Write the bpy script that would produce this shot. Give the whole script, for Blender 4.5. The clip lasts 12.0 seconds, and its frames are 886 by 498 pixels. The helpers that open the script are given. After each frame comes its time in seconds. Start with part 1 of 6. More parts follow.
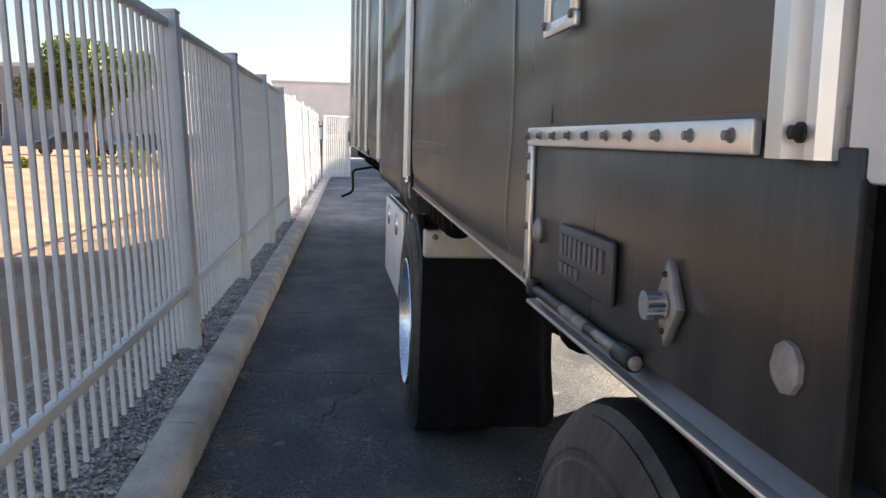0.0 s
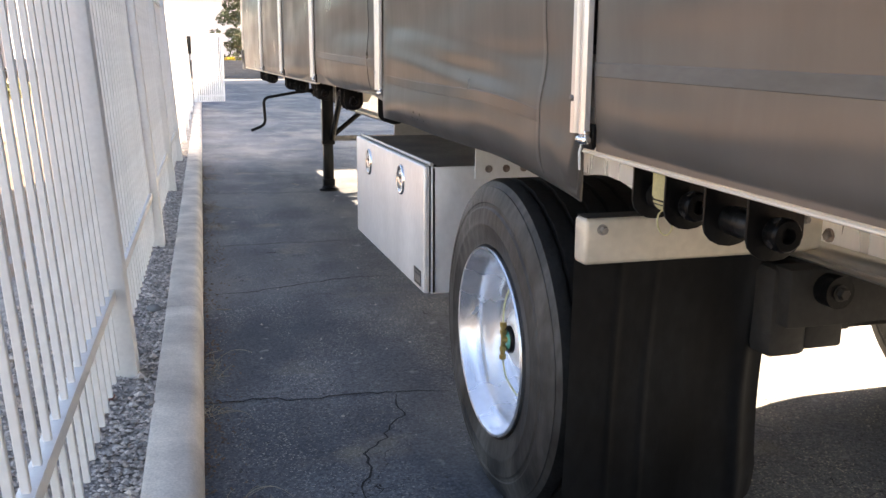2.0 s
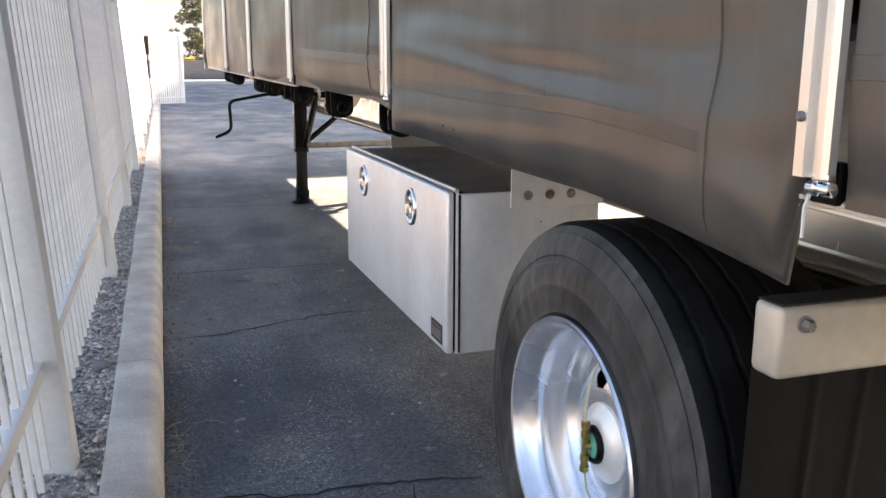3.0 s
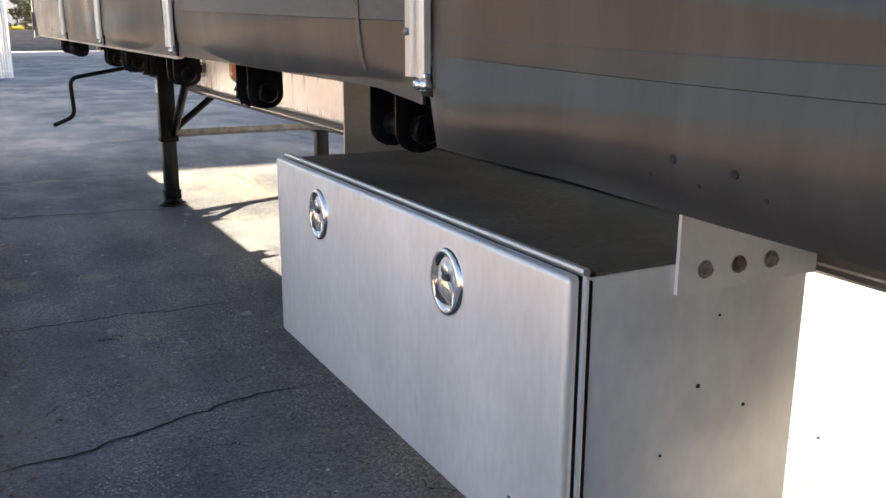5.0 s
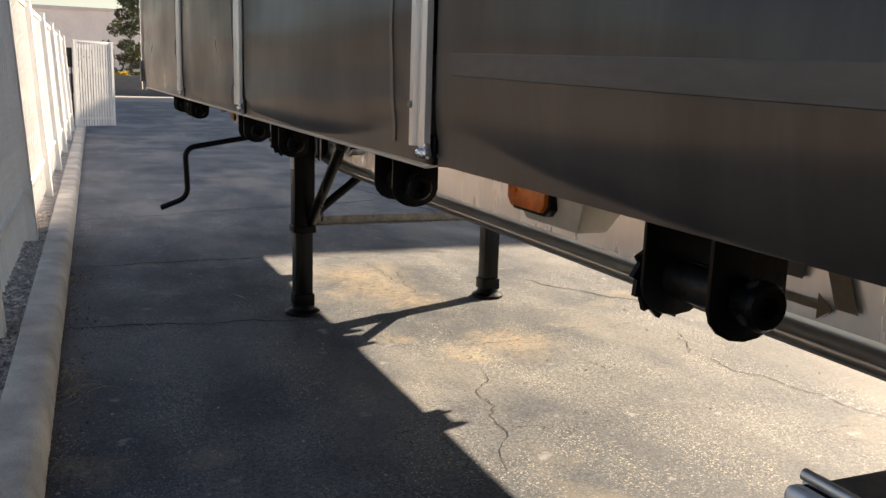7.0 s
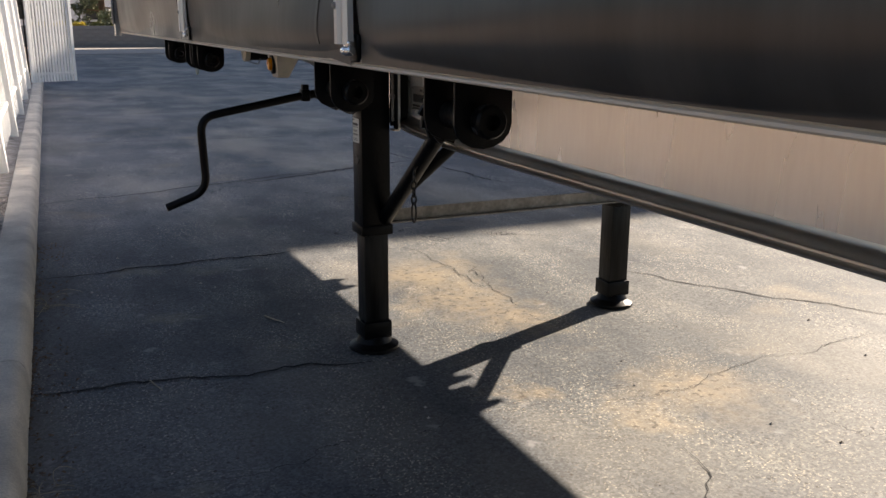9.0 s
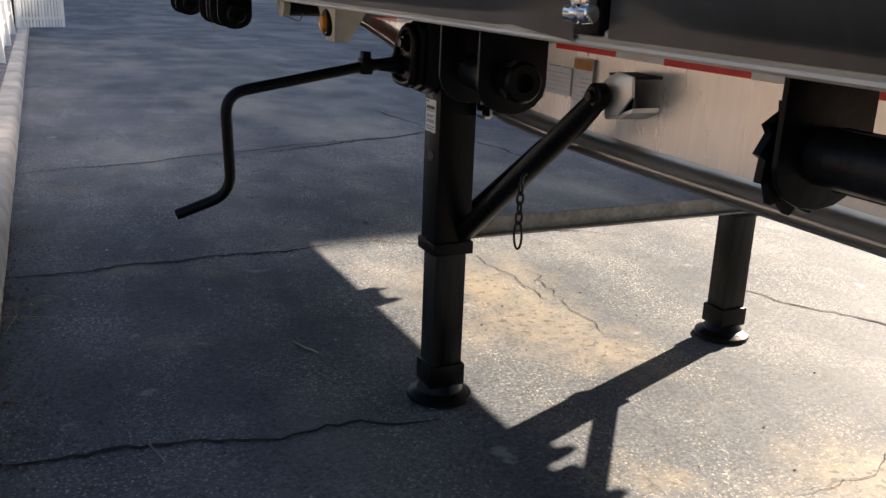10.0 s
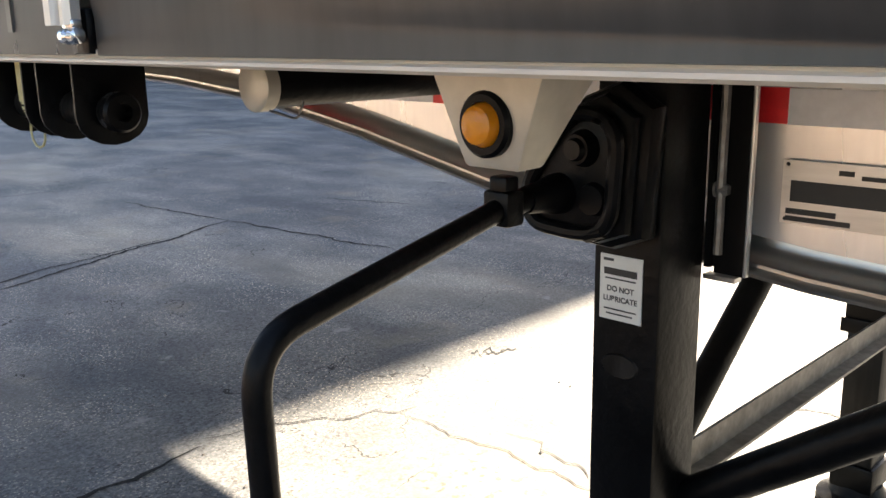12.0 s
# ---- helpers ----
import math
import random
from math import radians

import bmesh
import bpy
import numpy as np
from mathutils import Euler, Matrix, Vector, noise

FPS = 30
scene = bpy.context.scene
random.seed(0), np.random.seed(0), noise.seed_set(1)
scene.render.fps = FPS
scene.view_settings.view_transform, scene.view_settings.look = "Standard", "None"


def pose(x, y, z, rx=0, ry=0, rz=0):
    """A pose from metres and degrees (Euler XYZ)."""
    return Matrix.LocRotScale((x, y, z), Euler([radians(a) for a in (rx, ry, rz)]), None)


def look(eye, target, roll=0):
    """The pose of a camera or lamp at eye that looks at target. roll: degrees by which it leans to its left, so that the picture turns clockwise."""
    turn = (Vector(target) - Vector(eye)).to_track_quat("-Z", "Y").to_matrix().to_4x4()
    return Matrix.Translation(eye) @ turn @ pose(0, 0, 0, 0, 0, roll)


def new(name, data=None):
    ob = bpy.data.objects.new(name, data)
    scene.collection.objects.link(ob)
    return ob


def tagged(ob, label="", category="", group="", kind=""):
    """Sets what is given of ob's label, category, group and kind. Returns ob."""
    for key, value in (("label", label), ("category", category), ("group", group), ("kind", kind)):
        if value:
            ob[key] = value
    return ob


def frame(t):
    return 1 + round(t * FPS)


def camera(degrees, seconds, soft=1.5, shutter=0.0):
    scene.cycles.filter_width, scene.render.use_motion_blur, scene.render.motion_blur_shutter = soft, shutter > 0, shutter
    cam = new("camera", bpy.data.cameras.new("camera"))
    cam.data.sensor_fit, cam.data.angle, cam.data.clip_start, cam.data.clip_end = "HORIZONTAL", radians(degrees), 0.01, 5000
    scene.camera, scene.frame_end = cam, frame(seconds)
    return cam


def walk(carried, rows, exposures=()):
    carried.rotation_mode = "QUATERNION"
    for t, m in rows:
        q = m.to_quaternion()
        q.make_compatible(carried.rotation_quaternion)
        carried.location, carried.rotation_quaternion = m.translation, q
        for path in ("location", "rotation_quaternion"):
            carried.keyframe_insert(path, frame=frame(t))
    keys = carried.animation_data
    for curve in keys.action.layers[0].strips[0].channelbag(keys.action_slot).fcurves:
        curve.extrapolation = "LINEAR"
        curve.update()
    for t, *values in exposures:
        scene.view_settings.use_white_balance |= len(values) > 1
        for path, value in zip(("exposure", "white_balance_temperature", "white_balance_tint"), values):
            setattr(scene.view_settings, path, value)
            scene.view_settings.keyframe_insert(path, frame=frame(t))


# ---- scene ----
cam = camera(53.3, 12.0)
PATH = [
    (0, (0.137, -0.021, 1.4), (0.39, 1.947, 1.154), 1.6),
    (0.5, (-0.021, 0.458, 1.39), (0.215, 2.421, 1.082), 0.6),
    (1, (-0.146, 0.905, 1.389), (0.179, 2.849, 1.052), 1.2),
    (1.5, (-0.294, 1.309, 1.398), (0.207, 3.207, 1.015), 1.5),
    (2, (-0.392, 1.624, 1.409), (0.152, 3.501, 0.986), 0.3),
    (2.5, (-0.372, 2.051, 1.409), (0.158, 3.934, 0.993), 0.4),
    (3, (-0.364, 2.491, 1.396), (0.258, 4.344, 0.973), 0.2),
    (3.2, (-0.363, 2.633, 1.415), (0.307, 4.467, 0.982), 0.2),
    (4.8, (-0.277, 3.927, 1.362), (0.615, 5.656, 0.898), 0.1),
    (5, (-0.254, 4.096, 1.351), (0.655, 5.81, 0.866), 0.2),
    (5.5, (-0.204, 4.571, 1.358), (0.573, 6.356, 0.898), 0.9),
    (6, (-0.192, 5.001, 1.362), (0.556, 6.801, 0.913), -0.1),
    (6.5, (-0.204, 5.476, 1.385), (0.56, 7.276, 0.964), 0.3),
    (7, (-0.163, 6.018, 1.399), (0.597, 7.831, 1.026), 1.8),
    (7.2, (-0.161, 6.2, 1.395), (0.611, 8.009, 1.036), 2.0),
    (8.8, (-0.143, 7.559, 1.303), (0.643, 9.338, 0.84), 0.9),
    (9, (-0.152, 7.771, 1.326), (0.659, 9.532, 0.834), 0.3),
    (9.5, (-0.133, 8.226, 1.293), (0.706, 9.953, 0.732), 0.8),
    (10, (-0.08, 8.722, 1.3), (0.745, 10.45, 0.72), 2.3),
    (10.5, (-0.083, 9.146, 1.313), (0.804, 10.851, 0.76), 2.4),
    (11, (-0.068, 9.615, 1.272), (0.908, 11.28, 0.747), 3.2),
    (11.5, (-0.047, 10.045, 1.272), (1.078, 11.621, 0.772), 1.7),
    (12, (-0.035, 10.424, 1.275), (1.339, 11.799, 0.806), -1.0),
]
EXPOSURES = [
    (0, 2.15, 6800, 16), (0.5, 2.43, 7000, 18), (1.0, 2.66, 7200, 19), (1.5, 3.1, 7550, 19), (2.5, 3.4, 7550, 18), (3.2, 3.2, 7500, 18), (5.0, 2.95, 7200, 16), (5.5, 2.9, 7450, 16),
    (6.5, 2.25, 7500, 16), (7.2, 1.65, 7450, 16), (9, 1.48, 6850, 16), (10, 1.74, 6700, 16), (10.5, 1.98, 6600, 16), (11, 2.42, 6800, 15), (11.5, 2.68, 7050, 14), (12, 2.82, 7050, 13),
]
walk(cam, [(t, look(eye, target, roll)) for t, eye, target, roll in PATH], EXPOSURES)

# ---- world, sun ----
SUN_AZ, SUN_EL = 21.0, 31.5            # degrees from +x towards +y, degrees above the horizon
world = bpy.data.worlds.new("world")
scene.world = world
world.use_nodes = True
wn = world.node_tree
bg = wn.nodes["Background"]
sky = wn.nodes.new("ShaderNodeTexSky")
sky.sky_type = "NISHITA"
sky.sun_disc = False
sky.sun_elevation = radians(SUN_EL)
sky.sun_rotation = radians(90 - SUN_AZ)
sky.air_density, sky.dust_density, sky.ozone_density = 1.0, 1.1, 1.0
wn.links.new(sky.outputs[0], bg.inputs[0])
bg.inputs[1].default_value = 0.053
sun = new("sun", bpy.data.lights.new("sun", "SUN"))
sun.data.energy, sun.data.angle, sun.data.color = 5.0, radians(0.55), (1.0, 0.905, 0.76)
sun_dir = Vector((math.cos(radians(SUN_EL)) * math.cos(radians(SUN_AZ)), math.cos(radians(SUN_EL)) * math.sin(radians(SUN_AZ)), math.sin(radians(SUN_EL))))
sun.matrix_world = look(sun_dir * 60, (0, 0, 0))


# ---- materials ----
def mat(name, base, rough=0.6, metal=0.0, var=0.15, scale=6.0, fine=60.0, bump=0.1, bump_scale=None, spec=0.5, coat=0.0,
        tint=None, stretch=(1, 1, 1), rough_var=0.1, per_object=0.0, aniso=0.0):
    """A procedural surface: base colour mixed with a darker and a tinted tone at two scales, uneven gloss and fine relief."""
    m = bpy.data.materials.new(name)
    m.use_nodes = True
    nt = m.node_tree
    b = nt.nodes["Principled BSDF"]
    tc = nt.nodes.new("ShaderNodeTexCoord")
    mp = nt.nodes.new("ShaderNodeMapping")
    mp.inputs["Scale"].default_value = stretch
    nt.links.new(tc.outputs["Object"], mp.inputs[0])
    n1, n2 = nt.nodes.new("ShaderNodeTexNoise"), nt.nodes.new("ShaderNodeTexNoise")
    for n, s, d in ((n1, scale, 4), (n2, fine, 6)):
        nt.links.new(mp.outputs[0], n.inputs["Vector"])
        n.inputs["Scale"].default_value, n.inputs["Detail"].default_value = s, d
    r1 = nt.nodes.new("ShaderNodeValToRGB")
    r1.color_ramp.elements[0].position, r1.color_ramp.elements[1].position = 0.3, 0.72
    lo = [c * (1 - var) for c in base]
    hi = [min(1, c * (1 + var)) for c in (tint or base)]
    r1.color_ramp.elements[0].color, r1.color_ramp.elements[1].color = (*lo, 1), (*hi, 1)
    nt.links.new(n1.outputs[0], r1.inputs[0])
    mx = nt.nodes.new("ShaderNodeMix")
    mx.data_type, mx.blend_type = "RGBA", "MULTIPLY"
    mx.inputs[0].default_value = 1.0
    r2 = nt.nodes.new("ShaderNodeMapRange")
    r2.inputs[1].default_value, r2.inputs[2].default_value = 0.25, 0.75
    r2.inputs[3].default_value, r2.inputs[4].default_value = 1 - var, 1 + var * 0.5
    nt.links.new(n2.outputs[0], r2.inputs[0])
    nt.links.new(r1.outputs[0], mx.inputs[6])
    nt.links.new(r2.outputs[0], mx.inputs[7])
    out = mx.outputs[2]
    if per_object:
        oi = nt.nodes.new("ShaderNodeObjectInfo")
        r3 = nt.nodes.new("ShaderNodeMapRange")
        r3.inputs[3].default_value, r3.inputs[4].default_value = 1 - per_object, 1 + per_object * 0.4
        nt.links.new(oi.outputs["Random"], r3.inputs[0])
        m2 = nt.nodes.new("ShaderNodeMix")
        m2.data_type, m2.blend_type = "RGBA", "MULTIPLY"
        m2.inputs[0].default_value = 1.0
        nt.links.new(out, m2.inputs[6])
        nt.links.new(r3.outputs[0], m2.inputs[7])
        out = m2.outputs[2]
    nt.links.new(out, b.inputs["Base Color"])
    rr = nt.nodes.new("ShaderNodeMapRange")
    rr.inputs[3].default_value, rr.inputs[4].default_value = max(0.03, rough - rough_var), min(1, rough + rough_var)
    nt.links.new(n1.outputs[0], rr.inputs[0])
    nt.links.new(rr.outputs[0], b.inputs["Roughness"])
    b.inputs["Metallic"].default_value = metal
    b.inputs["Specular IOR Level"].default_value = spec
    b.inputs["Coat Weight"].default_value = coat
    b.inputs["Anisotropic"].default_value = aniso
    if bump:
        bp = nt.nodes.new("ShaderNodeBump")
        bp.inputs["Strength"].default_value = bump
        bp.inputs["Distance"].default_value = 0.01
        src = n2
        if bump_scale:
            src = nt.nodes.new("ShaderNodeTexNoise")
            src.inputs["Scale"].default_value, src.inputs["Detail"].default_value = bump_scale, 3
            nt.links.new(mp.outputs[0], src.inputs["Vector"])
        nt.links.new(src.outputs[0], bp.inputs["Height"])
        nt.links.new(bp.outputs[0], b.inputs["Normal"])
    return m


def asphalt_material():
    """Old sealed asphalt: grey binder, pale aggregate, tan dust patches, meandering dark cracks."""
    m = bpy.data.materials.new("asphalt")
    m.use_nodes = True
    nt = m.node_tree
    b = nt.nodes["Principled BSDF"]
    N, L = nt.nodes.new, nt.links.new
    tc = N("ShaderNodeTexCoord")

    def tex(kind, scale, detail=3, vec=None):
        n = N(kind)
        n.inputs["Scale"].default_value = scale
        if kind == "ShaderNodeTexNoise":
            n.inputs["Detail"].default_value = detail
        L(vec or tc.outputs["Object"], n.inputs["Vector"])
        return n

    def ramp(src, a, b_, ca, cb):
        r = N("ShaderNodeValToRGB")
        r.color_ramp.elements[0].position, r.color_ramp.elements[1].position = a, b_
        r.color_ramp.elements[0].color, r.color_ramp.elements[1].color = (*ca, 1), (*cb, 1)
        L(src, r.inputs[0])
        return r.outputs[0]

    def mix(a, b_, fac, mode="MIX"):
        x = N("ShaderNodeMix")
        x.data_type, x.blend_type = "RGBA", mode
        for s, v in ((x.inputs[0], fac), (x.inputs[6], a), (x.inputs[7], b_)):
            if hasattr(v, "links"):
                L(v, s)
            elif isinstance(v, tuple):
                s.default_value = (*v, 1)
            else:
                s.default_value = v
        return x.outputs[2]

    big = tex("ShaderNodeTexNoise", 0.9, 5)
    mid = tex("ShaderNodeTexNoise", 7, 5)
    fine = tex("ShaderNodeTexNoise", 46, 9)
    fine.inputs["Roughness"].default_value = 0.72
    base = ramp(big.outputs[0], 0.38, 0.62, ASPHALT_LOW, ASPHALT_HIGH)
    base = mix(base, ramp(mid.outputs[0], 0.3, 0.72, (0.92, 0.92, 0.93), (1.07, 1.07, 1.05)), 1.0, "MULTIPLY")
    long_map = N("ShaderNodeMapping")
    long_map.inputs["Scale"].default_value = (1.2, 0.55, 1)
    L(tc.outputs["Object"], long_map.inputs[0])
    blot = tex("ShaderNodeTexNoise", 2.6, 6, long_map.outputs[0])
    base = mix(base, ramp(blot.outputs[0], 0.34, 0.66, (0.86, 0.87, 0.88), (1.13, 1.12, 1.1)), 1.0, "MULTIPLY")
    base = mix(base, ramp(fine.outputs[0], 0.33, 0.67, (0.6, 0.6, 0.61), (1.38, 1.37, 1.34)), 1.0, "MULTIPLY")
    # pale stones and dark pits
    vor = tex("ShaderNodeTexVoronoi", 125)
    pick = N("ShaderNodeSeparateColor")
    L(vor.outputs["Color"], pick.inputs[0])
    base = mix(base, ramp(pick.outputs[0], 0.0, 1.0, (0.62, 0.62, 0.63), (1.36, 1.35, 1.33)), 1.0, "MULTIPLY")
    pebble = tex("ShaderNodeTexVoronoi", 62)
    pock = N("ShaderNodeSeparateColor")
    L(pebble.outputs["Color"], pock.inputs[0])
    hollow = mix(ramp(pock.outputs[0], 0.1, 0.16, (1, 1, 1), (0, 0, 0)), ramp(pebble.outputs["Distance"], 0.28, 0.48, (1, 1, 1), (0, 0, 0)), 1.0, "MULTIPLY")
    base = mix(base, (0.022, 0.02, 0.019), mix(hollow, ramp(mid.outputs[0], 0.4, 0.6, (1, 1, 1), (0.2, 0.2, 0.2)), 1.0, "MULTIPLY"))
    specks = tex("ShaderNodeTexNoise", 100, 4)
    base = mix(base, (0.44, 0.415, 0.37), mix(mix(ramp(specks.outputs[0], 0.5, 0.62, (0, 0, 0), (0.8, 0.8, 0.8)), ramp(pick.outputs[1], 0.55, 0.8, (0, 0, 0), (1, 1, 1)), 1.0, "MULTIPLY"), ramp(blot.outputs[0], 0.4, 0.62, (0.12, 0.12, 0.12), (1, 1, 1)), 1.0, "MULTIPLY"))
    # pale dust smears along and across the lane
    smear_map = N("ShaderNodeMapping")
    smear_map.inputs["Scale"].default_value = (1.3, 0.6, 1)
    smear_map.inputs["Rotation"].default_value = (0, 0, 0.3)
    L(tc.outputs["Object"], smear_map.inputs[0])
    smear = tex("ShaderNodeTexNoise", 0.62, 7, smear_map.outputs[0])
    base = mix(base, (0.31, 0.29, 0.25), ramp(smear.outputs[0], 0.5, 0.72, (0, 0, 0), (0.42, 0.42, 0.42)))
    base = mix(base, (0.035, 0.037, 0.042), ramp(smear.outputs[0], 0.33, 0.47, (0.22, 0.22, 0.22), (0, 0, 0)))
    # the lane ahead: extra skylight put into the colour, with a ragged border
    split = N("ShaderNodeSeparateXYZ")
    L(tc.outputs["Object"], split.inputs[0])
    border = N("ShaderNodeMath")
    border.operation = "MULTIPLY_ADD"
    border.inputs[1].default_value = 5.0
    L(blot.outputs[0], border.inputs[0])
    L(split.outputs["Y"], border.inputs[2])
    sky_lift = N("ShaderNodeMapRange")
    sky_lift.inputs[1].default_value, sky_lift.inputs[2].default_value = 14.2, 17.5
    L(border.outputs[0], sky_lift.inputs[0])
    base = mix(base, mix(base, (1.45, 1.45, 1.5), 1.0, "MULTIPLY"), sky_lift.outputs[0])
    # under the trailer: pale sand plus painted sunlight, thinning out raggedly towards the lane
    sand_sun_edge = N("ShaderNodeMath")
    sand_sun_edge.operation = "MULTIPLY_ADD"
    sand_sun_edge.inputs[1].default_value = 2.4
    L(blot.outputs[0], sand_sun_edge.inputs[0])
    L(split.outputs["X"], sand_sun_edge.inputs[2])
    sand_and_sun = N("ShaderNodeMapRange")
    sand_and_sun.inputs[1].default_value, sand_and_sun.inputs[2].default_value = 1.5, 3.4
    L(sand_sun_edge.outputs[0], sand_and_sun.inputs[0])
    base = mix(base, mix(base, (1.22, 1.15, 1.0), 1.0, "MULTIPLY"), sand_and_sun.outputs[0])
    # tan rust and dust patches
    patch = tex("ShaderNodeTexNoise", 1.7, 4)
    base = mix(base, ASPHALT_DUST, ramp(patch.outputs[0], 0.6, 0.74, (0, 0, 0), (0.45, 0.45, 0.45)))
    # pale worn chips
    chip = tex("ShaderNodeTexNoise", 8, 5)
    base = mix(base, (0.27, 0.27, 0.27), ramp(chip.outputs[0], 0.66, 0.72, (0, 0, 0), (0.6, 0.6, 0.6)))
    # rusty tan stains round a few spots
    stain = tex("ShaderNodeTexNoise", 13, 7)
    pit = tex("ShaderNodeTexNoise", 30, 3)
    for sx, sy, sr in ((1.7, 12.05, 0.4), (1.7, 11.55, 0.38), (1.68, 10.06, 0.17), (1.41, 10.43, 0.15), (1.8, 11.2, 0.3), (2.0, 10.2, 0.35)):
        wob = N("ShaderNodeMixRGB")
        wob.blend_type, wob.inputs[0].default_value = "ADD", 0.5
        L(tc.outputs["Object"], wob.inputs[1])
        L(mid.outputs[1], wob.inputs[2])
        dist = N("ShaderNodeVectorMath")
        dist.operation = "DISTANCE"
        dist.inputs[1].default_value = (sx + 0.25, sy + 0.25, 0.25)
        L(wob.outputs[0], dist.inputs[0])
        soft = ramp(dist.outputs["Value"], sr * 0.2, sr, (0.5, 0.5, 0.5), (0, 0, 0))
        base = mix(base, (0.37, 0.29, 0.18), mix(soft, ramp(stain.outputs[0], 0.3, 0.65, (0.35, 0.35, 0.35), (1.0, 1.0, 1.0)), 1.0, "MULTIPLY"))
        base = mix(base, (0.03, 0.022, 0.016), mix(soft, ramp(pit.outputs[0], 0.37, 0.42, (1.4, 1.4, 1.4), (0, 0, 0)), 1.0, "MULTIPLY"))
    # cracks: edges of large warped cells
    warp = tex("ShaderNodeTexNoise", 1.3, 6)
    add = N("ShaderNodeMixRGB")
    add.blend_type, add.inputs[0].default_value = "ADD", 0.75
    st = N("ShaderNodeMapping")
    st.inputs["Scale"].default_value = (0.3, 0.75, 1)
    L(tc.outputs["Object"], st.inputs[0])
    L(st.outputs[0], add.inputs[1])
    L(warp.outputs[1], add.inputs[2])
    cr = N("ShaderNodeTexVoronoi")
    cr.feature = "DISTANCE_TO_EDGE"
    cr.inputs["Scale"].default_value = 0.85
    L(add.outputs[0], cr.inputs["Vector"])
    wid = tex("ShaderNodeTexNoise", 2.1, 3)
    wm = N("ShaderNodeMapRange")
    wm.inputs[1].default_value, wm.inputs[2].default_value, wm.inputs[3].default_value, wm.inputs[4].default_value = 0.45, 0.75, 0.0, 0.002
    L(wid.outputs[0], wm.inputs[0])
    lt = N("ShaderNodeMath")
    lt.operation = "LESS_THAN"
    L(cr.outputs["Distance"], lt.inputs[0])
    L(wm.outputs[0], lt.inputs[1])
    base = mix(base, (0.012, 0.012, 0.012), lt.outputs[0])
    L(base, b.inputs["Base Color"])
    b.inputs["Specular IOR Level"].default_value = 0.26
    rr = N("ShaderNodeMapRange")
    rr.inputs[3].default_value, rr.inputs[4].default_value = 0.62, 0.76
    L(mid.outputs[0], rr.inputs[0])
    L(rr.outputs[0], b.inputs["Roughness"])
    h = mix(fine.outputs[1], (0, 0, 0), lt.outputs[0])
    bp = N("ShaderNodeBump")
    bp.inputs["Strength"].default_value, bp.inputs["Distance"].default_value = 0.08, 0.005
    L(h, bp.inputs["Height"])
    L(bp.outputs[0], b.inputs["Normal"])
    return m


def tarp_material():
    """Grey coated vinyl with a dull metallic sheen: upright rub marks, grime, long soft ripples that lie level."""
    m = mat("tarp_vinyl", (0.05, 0.048, 0.0455), 0.3, 0.1, 0.14, 2.2, 20, 0.0, stretch=(1, 3.0, 0.6), spec=0.48, rough_var=0.09, tint=(0.072, 0.067, 0.061))
    nt = m.node_tree
    b = nt.nodes["Principled BSDF"]
    N, L = nt.nodes.new, nt.links.new
    tc = N("ShaderNodeTexCoord")

    def noise_tex(scale, detail, stretch):
        mp, n = N("ShaderNodeMapping"), N("ShaderNodeTexNoise")
        mp.inputs["Scale"].default_value = stretch
        n.inputs["Scale"].default_value, n.inputs["Detail"].default_value = scale, detail
        L(tc.outputs["Object"], mp.inputs[0])
        L(mp.outputs[0], n.inputs["Vector"])
        return n.outputs[0]

    def spread(src, lo, hi, to_lo, to_hi):
        r = N("ShaderNodeMapRange")
        for k, v in enumerate((lo, hi, to_lo, to_hi)):
            r.inputs[k + 1].default_value = v
        L(src, r.inputs[0])
        return r.outputs[0]

    def times(a, c):
        x = N("ShaderNodeMix")
        x.data_type, x.blend_type = "RGBA", "MULTIPLY"
        x.inputs[0].default_value = 1.0
        L(a, x.inputs[6])
        L(c, x.inputs[7])
        return x.outputs[2]

    rubs = noise_tex(34, 3, (1, 1, 0.03))
    cloud = noise_tex(2.6, 2.5, (1, 0.7, 1.3))
    base = b.inputs["Base Color"].links[0].from_socket
    base = times(times(base, spread(rubs, 0.3, 0.72, 0.92, 1.07)), spread(cloud, 0.32, 0.7, 0.8, 1.22))
    # lighter towards the rear wheels: brightness painted into the colour as road dust
    place = N("ShaderNodeSeparateXYZ")
    L(tc.outputs["Object"], place.inputs[0])
    dusty = N("ShaderNodeMix")
    dusty.data_type = "RGBA"
    L(times(spread(place.outputs["Y"], 2.4, 4.6, 0.72, 0.0), spread(noise_tex(5, 5, (1, 0.6, 1.2)), 0.3, 0.7, 0.55, 1.0)), dusty.inputs[0])
    L(base, dusty.inputs[6])
    dusty.inputs[7].default_value = (0.145, 0.13, 0.115, 1)
    L(dusty.outputs[2], b.inputs["Base Color"])
    gloss = N("ShaderNodeMath")
    gloss.operation = "ADD"
    L(spread(cloud, 0.3, 0.7, 0.27, 0.4), gloss.inputs[0])
    L(spread(rubs, 0.3, 0.7, -0.015, 0.025), gloss.inputs[1])
    L(gloss.outputs[0], b.inputs["Roughness"])
    ripple = N("ShaderNodeBump")
    ripple.inputs["Strength"].default_value, ripple.inputs["Distance"].default_value = 0.5, 0.05
    L(noise_tex(2.2, 1.4, (1, 0.3, 2.0)), ripple.inputs["Height"])
    L(ripple.outputs[0], b.inputs["Normal"])
    return m


